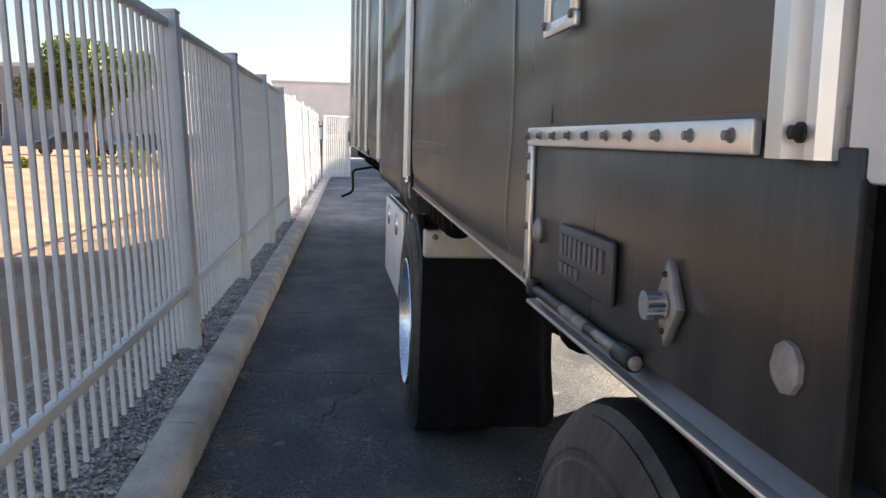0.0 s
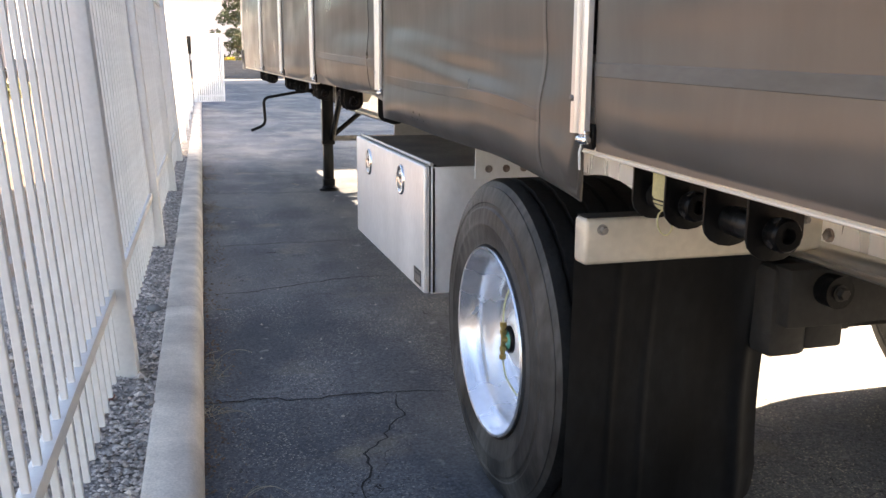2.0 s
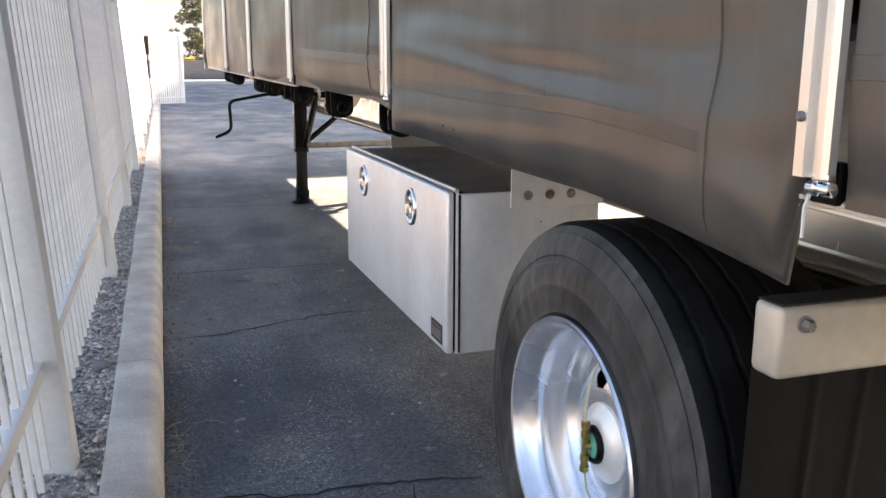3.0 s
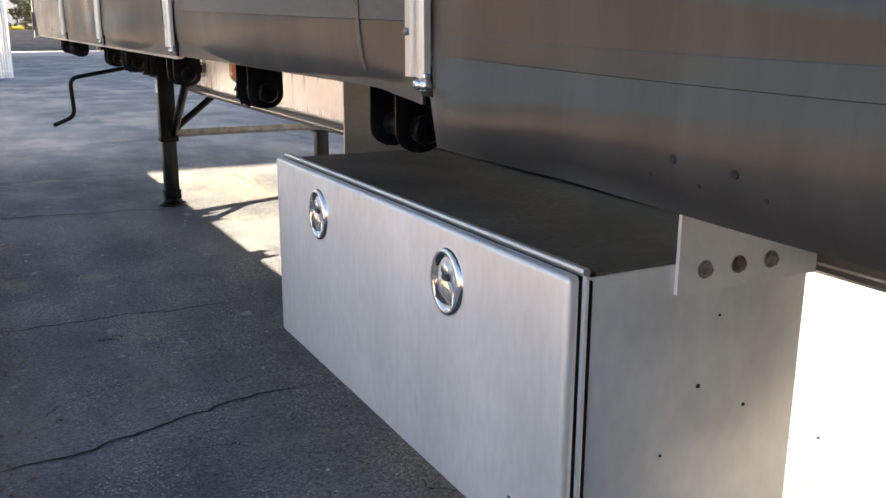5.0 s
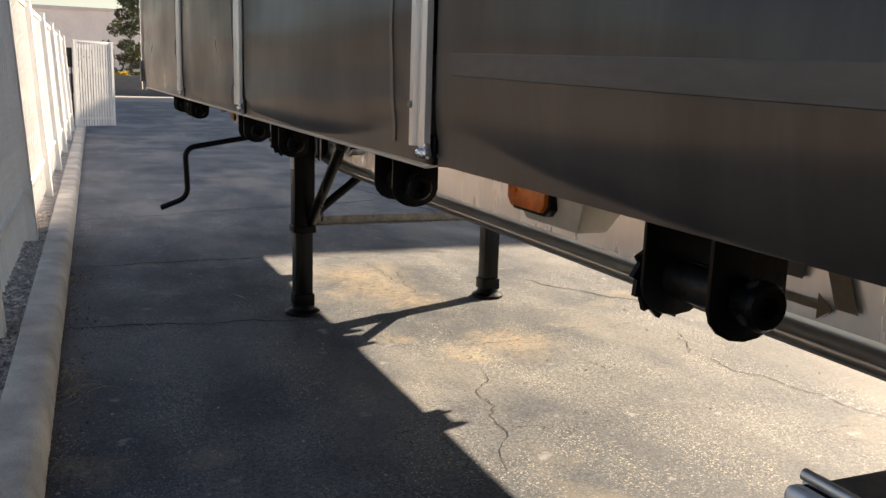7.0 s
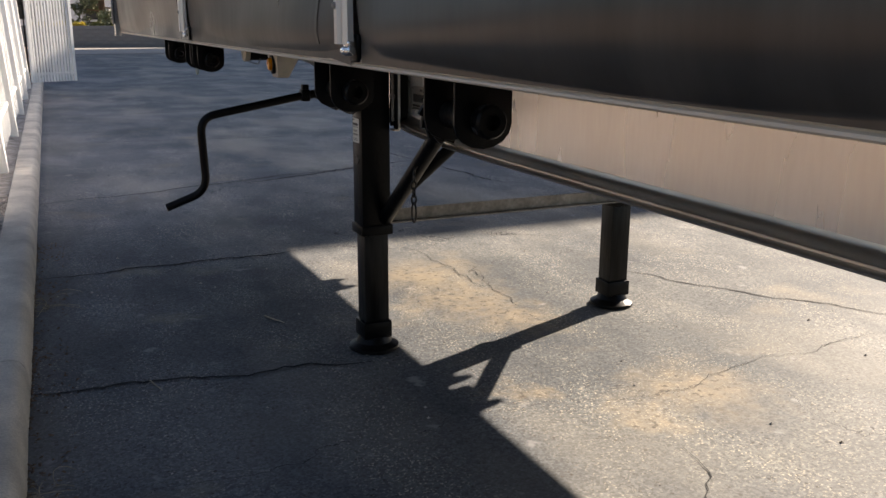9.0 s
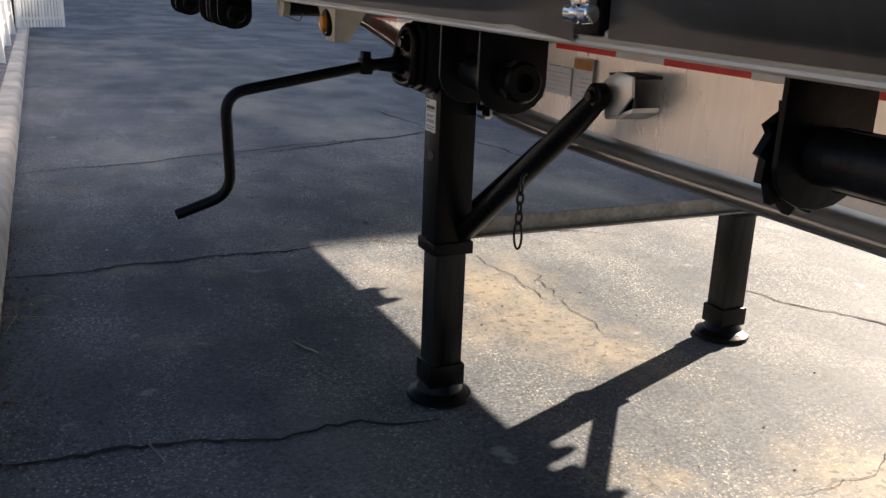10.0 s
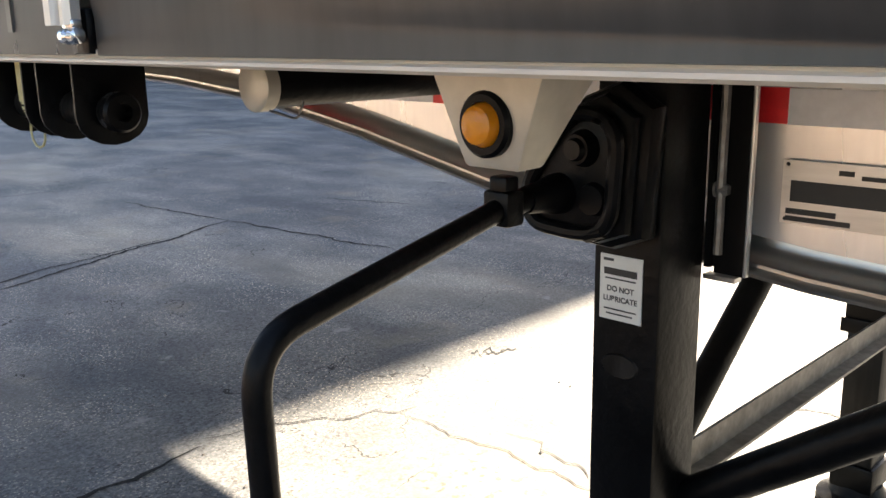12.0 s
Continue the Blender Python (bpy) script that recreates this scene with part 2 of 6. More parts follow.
def brushed_upright(m, amount):
    """Fine upright brush marks: reflections spread level, along y."""
    b = m.node_tree.nodes["Principled BSDF"]
    along = m.node_tree.nodes.new("ShaderNodeCombineXYZ")
    along.inputs[1].default_value = 1.0
    b.inputs["Anisotropic"].default_value = amount
    m.node_tree.links.new(along.outputs[0], b.inputs["Tangent"])
    return m


ASPHALT_LOW, ASPHALT_HIGH, ASPHALT_DUST = (0.049, 0.059, 0.075), (0.102, 0.112, 0.127), (0.27, 0.225, 0.155)
M = {
    "asphalt": asphalt_material(),
    "tarp": brushed_upright(tarp_material(), 0.8),
    "tarp_band": mat("tarp_band_vinyl", (0.08, 0.077, 0.071), 0.46, 0.0, 0.2, 5, 40, 0.02, stretch=(1, 0.6, 2), spec=0.6),
    "concrete": mat("kerb_concrete", (0.6, 0.55, 0.49), 0.85, 0, 0.24, 4, 130, 0.35, tint=(0.66, 0.61, 0.54)),
    "road": mat("far_concrete", (0.36, 0.33, 0.3), 0.9, 0, 0.12, 1, 20, 0.1),
    "gravel_bed": mat("gravel_bed", (0.31, 0.285, 0.26), 0.95, 0, 0.4, 14, 120, 0.8, tint=(0.42, 0.38, 0.35)),
    "stone": mat("gravel_stone", (0.52, 0.485, 0.455), 0.9, 0, 0.3, 9, 90, 0.3, tint=(0.6, 0.56, 0.52)),
    "dirt": mat("desert_dirt", (0.25, 0.165, 0.108), 0.95, 0, 0.25, 0.7, 9, 0.4, tint=(0.31, 0.215, 0.145)),
    "fence": mat("white_fence_paint", (0.83, 0.83, 0.815), 0.45, 0, 0.07, 3, 50, 0.06, per_object=0.06),
    "alu": mat("brushed_aluminium", (0.62, 0.6, 0.57), 0.34, 0.9, 0.12, 3, 40, 0.05, stretch=(1, 0.25, 3), rough_var=0.08),
    "beam": brushed_upright(mat("beam_aluminium", (0.95, 0.955, 0.94), 0.27, 0.62, 0.06, 3, 30, 0.01, stretch=(1, 2.5, 0.4), rough_var=0.09), 0.85),
    "rail": mat("rail_aluminium", (0.72, 0.66, 0.57), 0.5, 0.2, 0.12, 3, 40, 0.05, stretch=(1, 0.25, 3), rough_var=0.08),
    "flange": mat("flange_aluminium", (0.62, 0.59, 0.55), 0.3, 0.9, 0.2, 2, 30, 0.05, stretch=(1, 0.15, 2), rough_var=0.07),
    "box": mat("toolbox_aluminium", (0.87, 0.875, 0.885), 0.36, 0.42, 0.08, 3.0, 34, 0.04, stretch=(1, 1.5, 0.6), rough_var=0.1),
    "boxtop_shade": mat("toolbox_top_shaded", (0.15, 0.147, 0.145), 0.5, 0.4, 0.3, 4, 60, 0.05, tint=(0.24, 0.215, 0.185), rough_var=0.12),
    "strip": mat("bow_aluminium", (0.78, 0.76, 0.73), 0.32, 0.75, 0.08, 5, 40, 0.04, stretch=(1, 1, 0.2)),
    "cream": mat("pale_painted_aluminium", (0.62, 0.57, 0.48), 0.45, 0.35, 0.1, 4, 40, 0.05),
    "chrome": mat("chrome", (0.85, 0.85, 0.85), 0.09, 1.0, 0.04, 9, 60, 0.0, rough_var=0.03),
    "rim": mat("polished_rim", (0.84, 0.87, 0.92), 0.26, 0.85, 0.06, 5, 40, 0.04, rough_var=0.06),
    "black": mat("black_steel", (0.0042, 0.0042, 0.0047), 0.36, 0.0, 0.35, 9, 60, 0.15, spec=0.15, rough_var=0.12),
    "worn": mat("worn_black_steel", (0.0055, 0.0054, 0.0055), 0.36, 0.1, 0.6, 12, 50, 0.2, tint=(0.017, 0.0165, 0.016), spec=0.22, stretch=(1, 1, 0.12), rough_var=0.1),
    "rubber": mat("tyre_rubber", (0.014, 0.0138, 0.0138), 0.55, 0, 0.5, 6, 50, 0.25, tint=(0.07, 0.067, 0.064), spec=0.35, stretch=(1, 1, 0.35), rough_var=0.2),
    "tread": mat("shaded_tread_rubber", (0.0055, 0.0055, 0.006), 0.7, 0, 0.4, 9, 70, 0.25, tint=(0.011, 0.0108, 0.0106), spec=0.25),
    "flap": mat("mudflap_rubber", (0.005, 0.006, 0.008), 0.5, 0, 0.5, 5, 30, 0.12, tint=(0.013, 0.0148, 0.0175), spec=0.35, stretch=(1, 1, 0.5), rough_var=0.15),
    # underbody grime; also painted in for shaded hollows and dark fillers
    "dark": mat("grime_and_shade", (0.022, 0.02, 0.018), 0.75, 0, 0.4, 6, 40, 0.2),
    "galv": mat("dull_zinc", (0.3, 0.28, 0.26), 0.5, 0.6, 0.3, 14, 60, 0.1),
    "rust": mat("rusty_zinc", (0.2, 0.105, 0.06), 0.6, 0.25, 0.4, 34, 90, 0.15, tint=(0.27, 0.25, 0.24)),
    "flap_panel": mat("flap_panel", (0.028, 0.028, 0.03), 0.3, 0.25, 0.25, 2.5, 30, 0.05, tint=(0.05, 0.046, 0.042), stretch=(1, 5, 0.45), rough_var=0.12),
    "badge": mat("badge_grey", (0.06, 0.062, 0.068), 0.45, 0.2, 0.15, 10, 60, 0.05),
    "badge_hi": mat("badge_raised", (0.11, 0.112, 0.12), 0.4, 0.3, 0.1, 10, 60, 0.05),
    "red": mat("red_reflective_tape", (0.92, 0.035, 0.04), 0.35, 0, 0.08, 20, 90, 0.03),
    "white_tape": mat("white_reflective_tape", (0.84, 0.85, 0.88), 0.35, 0.1, 0.06, 20, 90, 0.03),
    "sticker": mat("white_sticker", (0.74, 0.73, 0.68), 0.5, 0, 0.05, 10, 60, 0.0),
    "grey_sticker": mat("grey_sticker", (0.82, 0.78, 0.77), 0.5, 0, 0.08, 10, 60, 0.0),
    "faint_ink": mat("faded_print", (0.6, 0.54, 0.53), 0.6, 0, 0.15, 20, 90, 0.0),
    "ink": mat("dark_ink_and_shade", (0.03, 0.03, 0.03), 0.5, 0, 0.1, 10, 60, 0.0),
    "brand": mat("brown_decal", (0.1, 0.075, 0.045), 0.5, 0, 0.2, 10, 60, 0.0),
    "orange_paper": mat("orange_label", (0.55, 0.24, 0.07), 0.5, 0, 0.1, 10, 60, 0.0),
    "white_door": mat("white_panel", (0.78, 0.76, 0.74), 0.4, 0, 0.05, 3, 40, 0.03),
    "deck": mat("aluminium_deck", (0.3, 0.29, 0.28), 0.6, 0.5, 0.2, 3, 30, 0.1),
    "bark": mat("bark", (0.16, 0.11, 0.075), 0.9, 0, 0.35, 8, 40, 0.5, stretch=(1, 1, 0.2)),
    "leaf": mat("mesquite_leaf", (0.1, 0.15, 0.035), 0.6, 0, 0.4, 0.8, 5, 0, tint=(0.2, 0.25, 0.06)),
    "pine": mat("pine_needles", (0.07, 0.1, 0.05), 0.7, 0, 0.4, 1.0, 5, 0, tint=(0.14, 0.16, 0.085)),
    "bush": mat("bush_leaf", (0.14, 0.17, 0.04), 0.7, 0, 0.4, 1.5, 6, 0, tint=(0.26, 0.26, 0.07)),
    "flower": mat("yellow_flower", (0.65, 0.5, 0.05), 0.7, 0, 0.3, 4, 9, 0),
    "grass": mat("dry_grass", (0.33, 0.29, 0.22), 0.85, 0, 0.3, 6, 20, 0),
    "stucco": mat("grey_stucco", (0.3, 0.31, 0.335), 0.9, 0, 0.08, 0.5, 4, 0.1),
    "roof": mat("pale_roof", (0.62, 0.62, 0.62), 0.8, 0, 0.06, 0.5, 4, 0.05),
    "block": mat("grey_block", (0.2, 0.2, 0.205), 0.9, 0, 0.15, 1, 9, 0.2),
    "glass_dark": mat("dark_glass", (0.02, 0.022, 0.025), 0.1, 0, 0.1, 3, 9, 0.0),
    "car": mat("dark_car_paint", (0.03, 0.032, 0.036), 0.3, 0, 0.1, 2, 9, 0.0, coat=0.5),
    "pale_stucco": mat("pale_stucco", (0.82, 0.82, 0.81), 0.9, 0, 0.06, 0.5, 4, 0.05),
    "rail_grey": mat("dull_rail", (0.13, 0.14, 0.16), 0.38, 0.4, 0.15, 3, 40, 0.05, stretch=(1, 0.25, 3)),
    "gap": mat("crack_shadow", (0.008, 0.008, 0.009), 0.95, 0, 0.2, 10, 60, 0.0),
    "strap": mat("webbing", (0.55, 0.5, 0.27), 0.8, 0, 0.15, 10, 150, 0.2),
    "nylon": mat("white_nylon", (0.75, 0.75, 0.73), 0.45, 0, 0.05, 10, 60, 0.0),
    "yellow_green": mat("yellow_indicator", (0.62, 0.62, 0.36), 0.5, 0, 0.1, 9, 60, 0.0),
    "brass": mat("dull_brass", (0.36, 0.27, 0.1), 0.4, 0.8, 0.25, 14, 60, 0.1),
    "red_stone": mat("reddish_stone", (0.33, 0.17, 0.14), 0.85, 0, 0.25, 20, 90, 0.2),
    "teal": mat("teal_sight_glass", (0.1, 0.42, 0.33), 0.2, 0, 0.1, 9, 60, 0.0),
}


def lens_material():
    m = mat("amber_lens", (1.0, 0.36, 0.014), 0.12, 0, 0.1, 14, 60, 0.1, bump_scale=120)
    m.node_tree.nodes["Principled BSDF"].inputs["Transmission Weight"].default_value = 0.25
    return m


M["lens"] = lens_material()
M["lens_dull"] = mat("dull_amber_lens", (0.7, 0.17, 0.02), 0.2, 0, 0.2, 20, 60, 0.1, bump_scale=90)


# ---- mesh helpers ----
def part(name, bm, material, parent=None, label="", smooth=0.6):
    me = bpy.data.meshes.new(name)
    bmesh.ops.recalc_face_normals(bm, faces=bm.faces)
    bm.to_mesh(me)
    bm.free()
    me.materials.append(M[material])
    if smooth:
        me.shade_smooth()
        me.set_sharp_from_angle(angle=smooth)
    ob = new(name, me)
    if parent:
        ob.parent = parent
    if label:
        tagged(ob, label)
    return ob


def empty(name, label, category, group="", kind=""):
    return tagged(new(name), label, category, group, kind)


def box(bm, x0, x1, y0, y1, z0, z1, bevel=0.0, seg=2, m=None):
    t = bmesh.new()
    bmesh.ops.create_cube(t, size=1)
    for v in t.verts:
        v.co = Vector(((x0 + x1) / 2 + v.co.x * (x1 - x0), (y0 + y1) / 2 + v.co.y * (y1 - y0), (z0 + z1) / 2 + v.co.z * (z1 - z0)))
    if bevel:
        bmesh.ops.bevel(t, geom=list(t.edges), offset=bevel, segments=seg, profile=0.5, affect="EDGES")
    return join(bm, t, m)


def join(bm, t, m=None):
    ids = {}
    for v in t.verts:
        ids[v] = bm.verts.new(m @ v.co if m else v.co)
    for f in t.faces:
        bm.faces.new([ids[v] for v in f.verts])
    t.free()
    return bm


def B(*a, **k):
    return box(bmesh.new(), *a, **k)


def tube(bm, pts, r, seg=12, cap=True):
    """A round bar swept along pts; r is one radius or one a point."""
    pts = [Vector(p) for p in pts]
    rs = r if isinstance(r, (list, tuple)) else [r] * len(pts)
    rings, up = [], None
    for i, p in enumerate(pts):
        d = (pts[min(i + 1, len(pts) - 1)] - pts[max(i - 1, 0)]).normalized()
        if up is None:
            up = d.orthogonal().normalized()
        up = (up - d * up.dot(d)).normalized()
        side = d.cross(up)
        rings.append([bm.verts.new(p + rs[i] * (math.cos(2 * math.pi * k / seg) * up + math.sin(2 * math.pi * k / seg) * side)) for k in range(seg)])
    for a, b in zip(rings, rings[1:]):
        for k in range(seg):
            bm.faces.new((a[k], a[(k + 1) % seg], b[(k + 1) % seg], b[k]))
    if cap:
        bm.faces.new(rings[0])
        bm.faces.new(rings[-1])
    return bm


def bend(pts, radius, n=6):
    """Round the corners of a line of points."""
    pts = [Vector(p) for p in pts]
    out = [pts[0]]
    for a, b, c in zip(pts, pts[1:], pts[2:]):
        p, q = b + (a - b).normalized() * radius, b + (c - b).normalized() * radius
        for k in range(n + 1):
            u = k / n
            out.append((1 - u) ** 2 * p + 2 * u * (1 - u) * b + u * u * q)
    return out + [pts[-1]]


def lathe(bm, profile, centre, axis="x", seg=48, close=False):
    """Turn profile points (along the axis, radius) about the axis through centre."""
    c = Vector(centre)
    rings = []
    for a, r in profile:
        ring = []
        for k in range(seg):
            u, v = r * math.cos(2 * math.pi * k / seg), r * math.sin(2 * math.pi * k / seg)
            ring.append(bm.verts.new(c + Vector({"x": (a, u, v), "y": (u, a, v), "z": (u, v, a)}[axis])))
        rings.append(ring)
    pairs = list(zip(rings, rings[1:])) + ([(rings[-1], rings[0])] if close else [])
    for a, b in pairs:
        for k in range(seg):
            bm.faces.new((a[k], a[(k + 1) % seg], b[(k + 1) % seg], b[k]))
    if not close:
        for ring in (rings[0], rings[-1]):
            bm.faces.new(ring)
    return bm


def prism(bm, poly, axis, a0, a1, bevel=0.0):
    """Push a flat outline along an axis. poly: (y, z) for x, (x, z) for y, (x, y) for z."""
    t = bmesh.new()
    put = {"x": lambda p, a: (a, p[0], p[1]), "y": lambda p, a: (p[0], a, p[1]), "z": lambda p, a: (p[0], p[1], a)}[axis]
    lo, hi = [t.verts.new(put(p, a0)) for p in poly], [t.verts.new(put(p, a1)) for p in poly]
    n = len(poly)
    for k in range(n):
        t.faces.new((lo[k], lo[(k + 1) % n], hi[(k + 1) % n], hi[k]))
    t.faces.new(lo)
    t.faces.new(hi)
    if bevel:
        bmesh.ops.recalc_face_normals(t, faces=t.faces)
        es = [e for e in t.edges if abs(e.verts[0].co["xyz".index(axis)] - e.verts[1].co["xyz".index(axis)]) < 1e-6]
        bmesh.ops.bevel(t, geom=es, offset=bevel, segments=2, profile=0.5, affect="EDGES")
    return join(bm, t)


def hexbolt(bm, p, axis, r, h):
    """A bolt head with a washer; axis is a signed letter such as -y."""
    s = -1 if axis[0] == "-" else 1
    lathe(bm, [(0, r * 1.35), (s * h * 0.25, r * 1.35)], p, axis[-1], 14)
    lathe(bm, [(s * h * 0.25, r), (s * h * 0.85, r), (s * h, r * 0.8)], p, axis[-1], 6)
    return bm


def writing(name, text, size, place, parent):
    """Dark printed letters on a face that looks to -x."""
    cu = bpy.data.curves.new(name, "FONT")
    cu.body, cu.size, cu.align_x, cu.offset = text, size, "CENTER", size * 0.035
    tmp = bpy.data.objects.new(name, cu)
    me = bpy.data.meshes.new_from_object(tmp)
    bpy.data.objects.remove(tmp)
    me.materials.clear()
    me.materials.append(M["ink"])
    ob = new(name, me)
    ob.parent = parent
    ob.matrix_basis = Matrix.Translation(place) @ Matrix.Rotation(radians(-90), 4, "Z") @ Matrix.Rotation(radians(90), 4, "X")
    return ob


def rail_z(y):
    """Lower edge of the trailer's side rail, which drops slightly to the rear."""
    return float(np.interp(y, (1.2, 3.4, 5.5, 7.0, 9.0, 14.6), (1.158, 1.197, 1.216, 1.224, 1.231, 1.252)))


# ---- ground ----
def fence_x(y):
    """Centre line of the fence."""
    return -0.705 + 0.0225 * (y - 5.3)


def kerb_x(y):
    """Foot of the kerb on the lane's side."""
    return -0.405 + 0.0195 * (y - 4.2)


def sheet(name, xs, ys, height, material, label, category):
    bm = bmesh.new()
    rows = [[bm.verts.new((x + (kerb_x(y) if abs(x) < 25 else 0), y, height(x, y))) for x in xs] for y in ys]
    for a, b in zip(rows, rows[1:]):
        for k in range(len(xs) - 1):
            bm.faces.new((a[k], a[k + 1], b[k + 1], b[k]))
    ob = part(name, bm, material, smooth=1.0)
    return tagged(ob, label, category, kind="structure")


def dirt_height(x, y):
    if x > -0.55:
        return -0.06
    if x > -3.5:
        u = (x + 0.55) / -2.95
        return 0.1 - 0.5 * u * u * (3 - 2 * u) + 0.02 * noise.noise((x * 3, y * 3, 0))
    return -0.4 + 0.06 * noise.noise((x * 0.4, y * 0.4, 0)) + 0.25 * min(1, max(0, (-x - 6) / 14))


dirt_xs = [-900, -300, -120, -60, -40, -24, -20, -16, -12, -9, -7, -5.5, -4.5, -3.5, -2.8, -2.2, -1.7, -1.2, -0.9, -0.56, -0.5, 0.5, 20, 60, 200, 900]
dirt_ys = [-900, -200, -40, -10, -4] + [0.7 * k for k in range(0, 50)] + [36, 40, 48, 60, 80, 120, 240, 500, 900]
sheet("ground", dirt_xs, dirt_ys, dirt_height, "dirt", "tan desert dirt lot, partly in shade", "ground")


def lane():
    bm = bmesh.new()
    ys = [-30 + 1.0 * k for k in range(81)]
    xs = [-0.03, 0.6, 1.2, 2, 3, 4, 6, 9, 14, 24, 45]
    rows = [[bm.verts.new((x + kerb_x(y) if x < 1 else x, y, 0)) for x in xs] for y in ys]
    for a, b in zip(rows, rows[1:]):
        for k in range(len(xs) - 1):
            bm.faces.new((a[k], a[k + 1], b[k + 1], b[k]))
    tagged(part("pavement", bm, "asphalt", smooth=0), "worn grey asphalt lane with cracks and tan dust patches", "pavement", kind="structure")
    tagged(part("road", B(-3, 60, 50, 60, -0.2, 0.03, bevel=0.01), "road"), "pale sunlit concrete road crossing ahead", "road", kind="structure")


lane()


def kerb():
    root = empty("kerb", "worn tan concrete kerb along the lane", "kerb", kind="structure")
    prof = [(0.006, -0.1), (0.004, 0.0), (-0.002, 0.06), (-0.008, 0.088), (-0.018, 0.107), (-0.032, 0.119), (-0.05, 0.125), (-0.1, 0.127), (-0.164, 0.128), (-0.176, 0.124), (-0.18, 0.115), (-0.182, -0.1)]
    y, k = -3.45, 0
    while y < 30:
        y1 = y + 2.44
        bm = bmesh.new()
        n = 7
        rings = []
        for i in range(n):
            yy = y + 0.004 + (y1 - y - 0.008) * i / (n - 1)
            rings.append([bm.verts.new((kerb_x(yy) + px + 0.004 * noise.noise((yy * 2, px * 9, 1)), yy, pz + 0.004 * noise.noise((yy * 3, px * 7, 5)))) for px, pz in prof])
        for a, b in zip(rings, rings[1:]):
            for j in range(len(prof) - 1):
                bm.faces.new((a[j], a[j + 1], b[j + 1], b[j]))
        bm.faces.new(rings[0])
        bm.faces.new(rings[-1])
        part("kerb_stone", bm, "concrete", root)
        y = y1


kerb()


def gravel():
    """A bed of loose crushed stone between the kerb and the fence, and under the fence."""
    rng = np.random.RandomState(4)
    bm = bmesh.new()
    ys = [-4 + 0.25 * k for k in range(130)]
    xs = [-1.35, -1.0, -0.75, -0.55, -0.42, -0.3, -0.17]
    hs = [0.0, 0.075, 0.1, 0.108, 0.11, 0.105, 0.1]
    rows = [[bm.verts.new((kerb_x(y) + x, y, h + 0.012 * noise.noise((x * 9, y * 5, 3)))) for x, h in zip(xs, hs)] for y in ys]
    for a, b in zip(rows, rows[1:]):
        for k in range(len(xs) - 1):
            bm.faces.new((a[k], a[k + 1], b[k + 1], b[k]))
    tagged(part("gravel_bed", bm, "gravel_bed", smooth=1.0), "grey-brown gravel bed under the white fence", "gravel", kind="structure")
    ico = [(0, 0, 1), (0.9, 0, 0.1), (0.28, 0.85, 0.1), (-0.72, 0.53, 0.1), (-0.72, -0.53, 0.1), (0.28, -0.85, 0.1), (0, 0, -0.8)]
    tri = [(0, 1, 2), (0, 2, 3), (0, 3, 4), (0, 4, 5), (0, 5, 1), (6, 2, 1), (6, 3, 2), (6, 4, 3), (6, 5, 4), (6, 1, 5)]
    n = 44000
    y = 0.3 + 14.5 * rng.rand(n) ** 1.35
    x0 = np.array([kerb_x(q) for q in y])
    off = -0.175 - 0.8 * rng.rand(n) ** 1.2
    z = np.interp(off, xs, hs)
    size = 0.005 + 0.0065 * rng.rand(n) ** 1.5 + (rng.rand(n) < 0.02) * 0.014 * rng.rand(n)
    ang = rng.rand(n) * 6.28
    p = np.array(ico)[None] * (0.72 + 0.56 * rng.rand(n, 7, 3))
    ca, sa = np.cos(ang)[:, None], np.sin(ang)[:, None]
    vx = (x0 + off)[:, None] + size[:, None] * 1.3 * (p[:, :, 0] * ca - p[:, :, 1] * sa)
    vy = y[:, None] + size[:, None] * 1.1 * (p[:, :, 0] * sa + p[:, :, 1] * ca)
    vz = (z + size * (0.4 + 0.9 * rng.rand(n)))[:, None] + size[:, None] * 0.75 * p[:, :, 2]
    verts = np.stack([vx, vy, vz], 2).reshape(-1, 3).tolist()
    faces = (np.array(tri)[None] + 7 * np.arange(n)[:, None, None]).reshape(-1, 3).tolist()
    me = bpy.data.meshes.new("gravel_stones")
    me.from_pydata(verts, [], faces)
    nt_m = M["stone"]
    nodes, links = nt_m.node_tree.nodes, nt_m.node_tree.links
    geo, mul, rng_ = nodes.new("ShaderNodeNewGeometry"), nodes.new("ShaderNodeMix"), nodes.new("ShaderNodeValToRGB")
    rng_.color_ramp.elements[0].color, rng_.color_ramp.elements[1].color = (0.5, 0.49, 0.49, 1), (1.3, 1.24, 1.19, 1)
    links.new(geo.outputs["Random Per Island"], rng_.inputs[0])
    mul.data_type, mul.blend_type = "RGBA", "MULTIPLY"
    mul.inputs[0].default_value = 1.0
    bsdf = nodes["Principled BSDF"]
    links.new(bsdf.inputs["Base Color"].links[0].from_socket, mul.inputs[6])
    links.new(rng_.outputs[0], mul.inputs[7])
    links.new(mul.outputs[2], bsdf.inputs["Base Color"])
    me.materials.append(nt_m)
    tagged(new("gravel_stones", me), "loose crushed grey stones in the gravel bed", "gravel", kind="stuff")


gravel()


